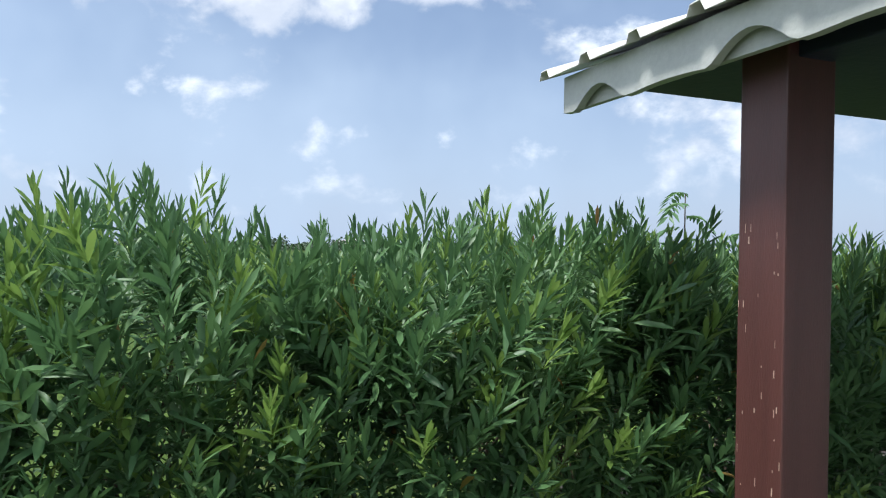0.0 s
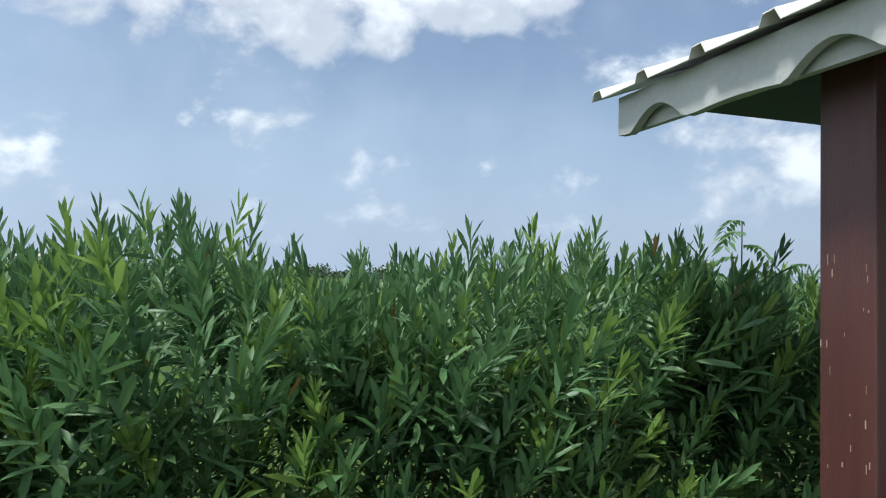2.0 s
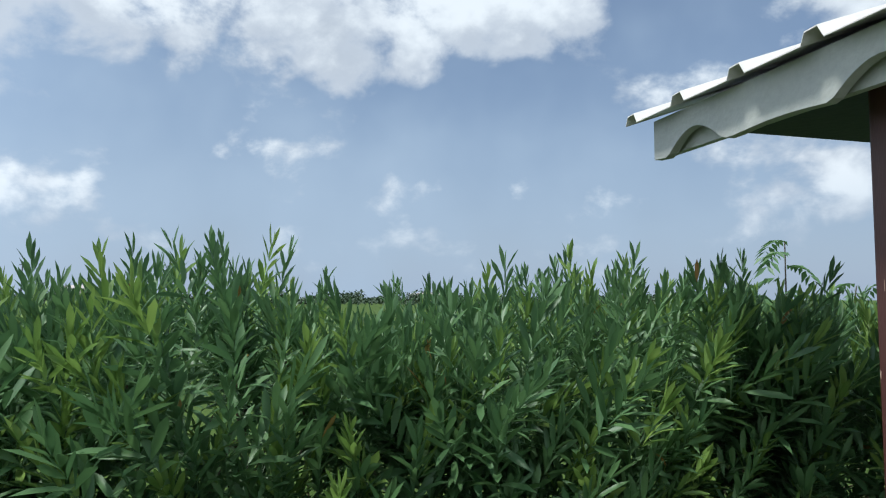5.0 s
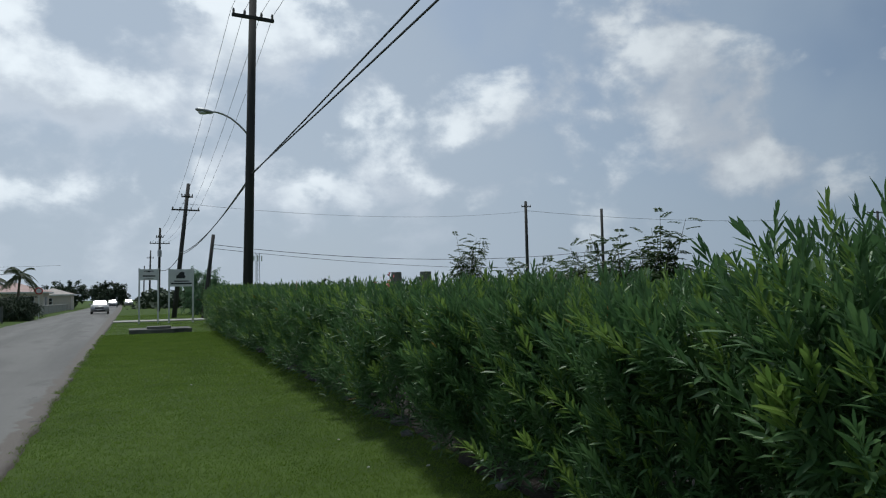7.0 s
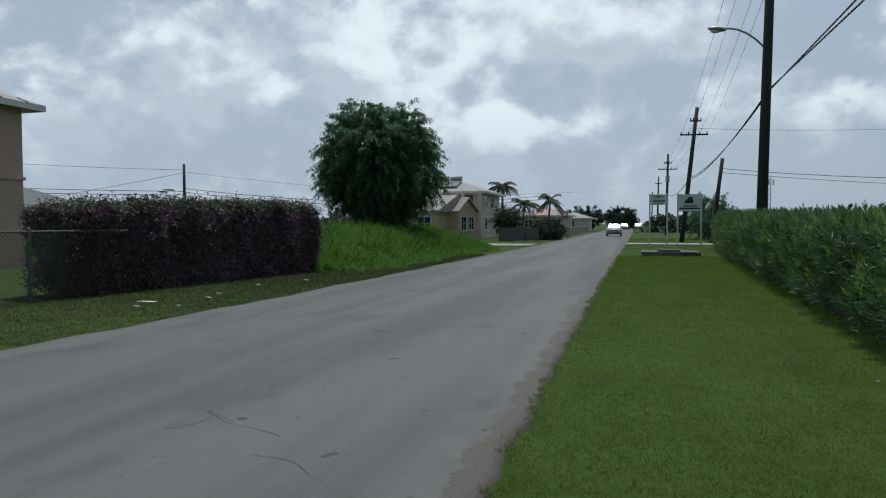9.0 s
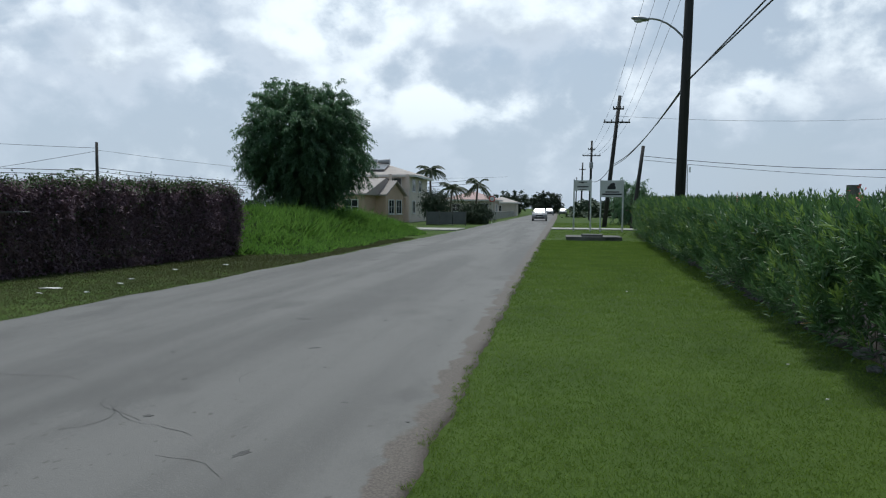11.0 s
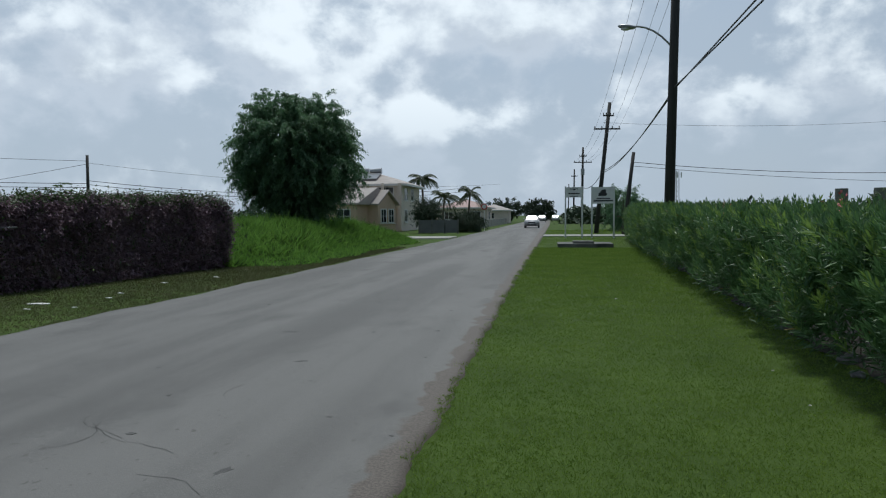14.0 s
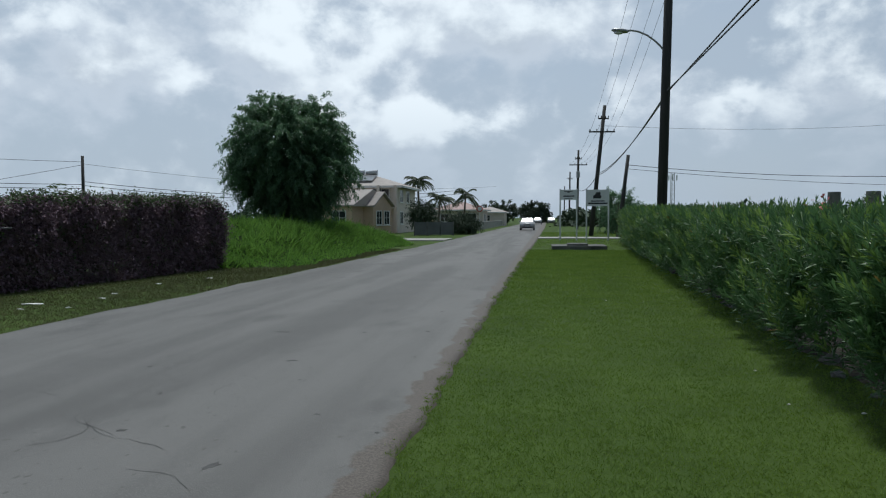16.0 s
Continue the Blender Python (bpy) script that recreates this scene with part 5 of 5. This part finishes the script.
# far side garden fence, bush, round road sign
fence2 = thing("garden_fence", -11.5, 60.0, 0, "dark weathered garden fence", "fence")
for k in range(4):
    part("fence_post", box(k * 1.15 - .05, -.05, -.1, k * 1.15 + .05, .05, 1.3), M["old_concrete"], fence2)
for k in range(3):
    part("fence_panel", box(k * 1.15 + .05, -.03, .1, k * 1.15 + 1.1, .03, 1.2), M["slate_roof"], fence2)
tree(-8.0, 66, 0, 1.35, .85, .95, 360, 26, .18, "dark low bush beside the driveway", 38, mat="far_green", trunk_r=.08, hang=.3)
rs = thing("road_sign", -6.9, 72, 0, "small round red-and-white road sign on a post", "road sign")
part("sign_post", rod((0, 0, -.1), (0, 0, 2.3), .04), M["white_paint"], rs)
part("sign_disc", rod((0, -.05, 2.5), (0, -.08, 2.5), .33, .33, 24), M["red_paint"], rs)
part("sign_face", rod((0, -.081, 2.5), (0, -.09, 2.5), .22, .22, 24), M["white_paint"], rs)
wall = thing("garden_wall", -8.6, 78, 0, "low pale garden wall along the road", "wall")
part("wall_run", box(-.1, 0, -.1, .1, 55, .95, .01), M["concrete"], wall)
part("wall_coping", box(-.15, 0, .95, .15, 55, 1.03, .01), M["concrete"], wall)

# ---- cars ----


def car(x, y, turn, label):
    c = thing("car", x, y, .08, label, "car", turn)
    side = [(-2.15, .35), (-2.2, .62), (-2.05, .84), (-1.05, .98), (1.55, 1.0), (2.1, .92), (2.15, .4), (1.9, .24), (-1.9, .24)]
    bm = prism(side, "x", -.84, .84)
    bmesh.ops.bevel(bm, geom=[e for e in bm.edges], offset=.06, segments=2, affect="EDGES")
    part("body", bm, M["car_paint"], c, smooth=True)
    bm = prism([(-1.0, .96), (-.3, 1.44), (.95, 1.46), (1.75, .98)], "x", -.72, .72)
    for v in bm.verts:
        if v.co.z > 1.2:
            v.co.x *= .84
    bmesh.ops.bevel(bm, geom=[e for e in bm.edges], offset=.04, segments=2, affect="EDGES")
    part("cabin", bm, M["car_paint"], c, smooth=True)
    bm = bmesh.new()
    q = [bm.verts.new(p) for p in ((-.66, -.975, 1.0), (.66, -.975, 1.0), (.58, -.38, 1.41), (-.58, -.38, 1.41))]
    bm.faces.new(q)
    r = bmesh.ops.extrude_face_region(bm, geom=bm.faces[:])
    bmesh.ops.translate(bm, vec=(0, -.03, .012), verts=[v for v in r["geom"] if isinstance(v, bmesh.types.BMVert)])
    part("windscreen", bm, M["dark_glass"], c)
    for s in (-1, 1):
        bm = prism([(-.72, 1.02), (-.22, 1.38), (.85, 1.4), (1.45, 1.02)], "x", s * .70 - .02, s * .70 + .02)
        for v in bm.verts:
            if v.co.z > 1.2:
                v.co.x -= s * .08
        part("side_window", bm, M["dark_glass"], c)
        part("headlight", box(s * .62 - .2, -2.2, .6, s * .62 + .2, -2.08, .76, .03), M["head_glass"], c, "clear headlight")
        part("mirror", box(s * .92 - .1, -.85, .98, s * .92 + .1, -.72, 1.12, .03), M["car_paint"], c)
        for yy in (-1.35, 1.3):
            ty = part("wheel", rod((s * .72, yy, .25), (s * .86, yy, .25), .31, .31, 20), M["rubber"], c, "black tyre")
            part("rim", rod((s * .861, yy, .25), (s * .875, yy, .25), .19, .17, 16), M["grey_metal"], ty)
    part("grille", box(-.4, -2.22, .58, .4, -2.15, .72, .01), M["black_print"], c)
    part("lower_intake", box(-.55, -2.2, .3, .55, -2.12, .42, .01), M["black_print"], c)
    part("number_plate", box(-.26, -2.235, .46, .26, -2.222, .56), M["white_paint"], c)


car(-2.3, 84, 0, "white saloon car driving on the road")
car(-2.0, 150, 0, "distant white car on the road")
car(.9, 160, 0, "distant white car beside the road")

# ---- litter, stones, road marks, flowers ----
rng = random.Random(77)


def lump(name, x, y, z, sx, sy, sz, mat, label, cat, group, seed):
    bm = bmesh.new()
    bmesh.ops.create_icosphere(bm, subdivisions=2, radius=1)
    r = random.Random(seed)
    k = [r.uniform(0, 6) for _ in range(6)]
    for v in bm.verts:
        d = 1 + .22 * math.sin(v.co.x * 2.6 + k[0]) * math.sin(v.co.y * 2.9 + k[1]) + .15 * math.sin(v.co.z * 4 + k[2] + v.co.x * 3)
        v.co = Vector((v.co.x * d * sx, v.co.y * d * sy, max(v.co.z * d, -.5) * sz))
    bm.transform(Matrix.Translation((0, 0, .4 * sz)))
    ob = part(name, bm, M[mat], None)
    ob.location = (x, y, z)
    tagged(ob, label, cat, group)
    return ob


for k, (x, y, s) in enumerate(((3.12, 8.05, .11), (3.32, 12.65, .09), (2.95, 7.4, .07), (3.5, 16.9, .12), (3.35, 15.2, .08), (3.12, 10.3, .06), (2.95, 6.6, .05), (3.72, 21, .12), (2.85, 5.1, .06))):
    lump("stone", x, y, 0, s, s * .8, s * .75, "stone", "grey rough stone at the foot of the hedge", "stone", "stones by the hedge", 500 + k)
for k, (x, y, s) in enumerate(((-9.35, 11.6, .2), (-8.6, 12.6, .07), (-8.9, 13.4, .08), (-9.2, 15.6, .09), (-8.7, 17.2, .1), (-8.3, 11.2, .06), (-9.0, 10.9, .07))):
    lump("litter", x, y, .01, s, s * .4, .014, "litter", "crumpled pale litter on the rough grass", "litter", "litter along the road", 520 + k)
for k, (x, y, s) in enumerate(((2.1, 6.2, .016), (2.2, 7.5, .018), (1.2, 13.4, .02), (2.6, 6.0, .02))):
    lump("litter", x, y, .02, s, s * .6, .008, "litter", "small pale scrap on the mown grass", "litter", "litter on the verge", 540 + k)


def road_z(x, y):
    u = (x - ROAD_W) / (ROAD_E - ROAD_W)
    return 0.035 + 0.05 * (1 - (2 * u - 1) ** 2) + 0.006 * float(wobble(np.array(x), np.array(y), 2.3))


def fleck(x, y, s, seed, long=1.0):
    r = random.Random(seed)
    pts = []
    ang = r.uniform(0, 3)
    for k in range(13):
        a = k * math.tau / 13
        d = s * r.uniform(.35, 1.35)
        px, py = math.cos(a) * d * long, math.sin(a) * d
        pts.append((px * math.cos(ang) - py * math.sin(ang), px * math.sin(ang) + py * math.cos(ang)))
    ob = part("tar_patch", prism(pts, "z", -.01, .0015), M["asphalt_dark"])
    ob.location = (x, y, road_z(x, y))
    tagged(ob, "dark pitted tar patch in the asphalt", "road patch", "tar patches")


for k, (x, y, s, l) in enumerate(((-.95, 10.5, .07, 1.4), (-1.67, 5.25, .035, 1), (-1.94, 4.07, .05, 2.2), (-2.6, 7.1, .05, 2), (-3.4, 8.8, .06, 2.4), (-2.2, 6.3, .03, 1), (-1.5, 9.3, .05, 1.2), (-3.2, 5.6, .03, 1),
                                  (-2.9, 4.6, .035, 1.3), (-1.35, 7.6, .03, 1), (-3.9, 6.6, .03, 1), (-2.3, 9.0, .045, 1.8), (-4.3, 8.2, .03, 1), (-1.1, 4.9, .02, 1), (-1.2, 13.0, .05, 2), (-.9, 15.5, .08, 1.5),
                                  (-1.0, 18, .1, 1.6), (-3.0, 12, .05, 2), (-1.6, 11.2, .04, 1.5), (-4.8, 11.5, .04, 1.5))):
    fleck(x, y, s * .7, 600 + k, l)


def crack(x, y, length, heading, seed):
    r = random.Random(seed)
    bm = bmesh.new()
    px, py, a = 0.0, 0.0, heading
    prev = None
    for k in range(int(length / .12)):
        w = .003 * r.uniform(.4, 1.3)
        nx, ny = -math.sin(a), math.cos(a)
        z = road_z(x + px, y + py) + .002
        row = [bm.verts.new((px + nx * w, py + ny * w, z)), bm.verts.new((px - nx * w, py - ny * w, z))]
        if prev:
            bm.faces.new((prev[0], row[0], row[1], prev[1]))
        prev = row
        a += r.uniform(-.5, .5)
        px, py = px + math.cos(a) * .12, py + math.sin(a) * .12
    ob = part("road_crack", bm, M["asphalt_dark"])
    ob.location = (x, y, 0)
    tagged(ob, "thin jagged crack in the asphalt", "crack", "road cracks")


for k, (x, y, l, h) in enumerate(((-2.4, 4.3, 1.2, 2.9), (-2.9, 4.5, 1.0, 2.6), (-3.3, 4.2, .9, .4), (-2.7, 5.6, .7, 2.4), (-4.0, 5.4, 1.1, 3.0), (-1.9, 3.7, .8, 2.9), (-4.6, 6.8, .8, .2))):
    crack(x, y, l, h, 700 + k)


def blossom(x, y, z, mat, label, seed):
    r = np.random.default_rng(seed)
    n = 15
    v, f = leaves(r.normal(0, .05, (n, 3)), r.normal(0, 1, (n, 3)) + np.array([-.6, 0, .5]), np.full(n, .05), np.full(n, .04), np.full(n, .1), r, LEAF_LITE)
    ob = array_mesh("blossom", v, f, M[mat])
    ob.location = (x, y, z)
    tagged(ob, label, "flower", "oleander blossoms")


for k, (y, z) in enumerate(((8.3, 1.74), (14.5, 1.76), (19, 1.7), (24, 1.2))):
    blossom(float(hedge_front(y)) + .15, y, z, "flower", "small red-pink oleander blossom on the hedge", 800 + k)
for k in range(9):
    y = 33 + 1.1 * k * .8
    blossom(float(hedge_front(y)) - .06, y, .6 + .16 * (k * 5 % 9), "flower_white", "small white oleander blossom on the hedge", 820 + k)
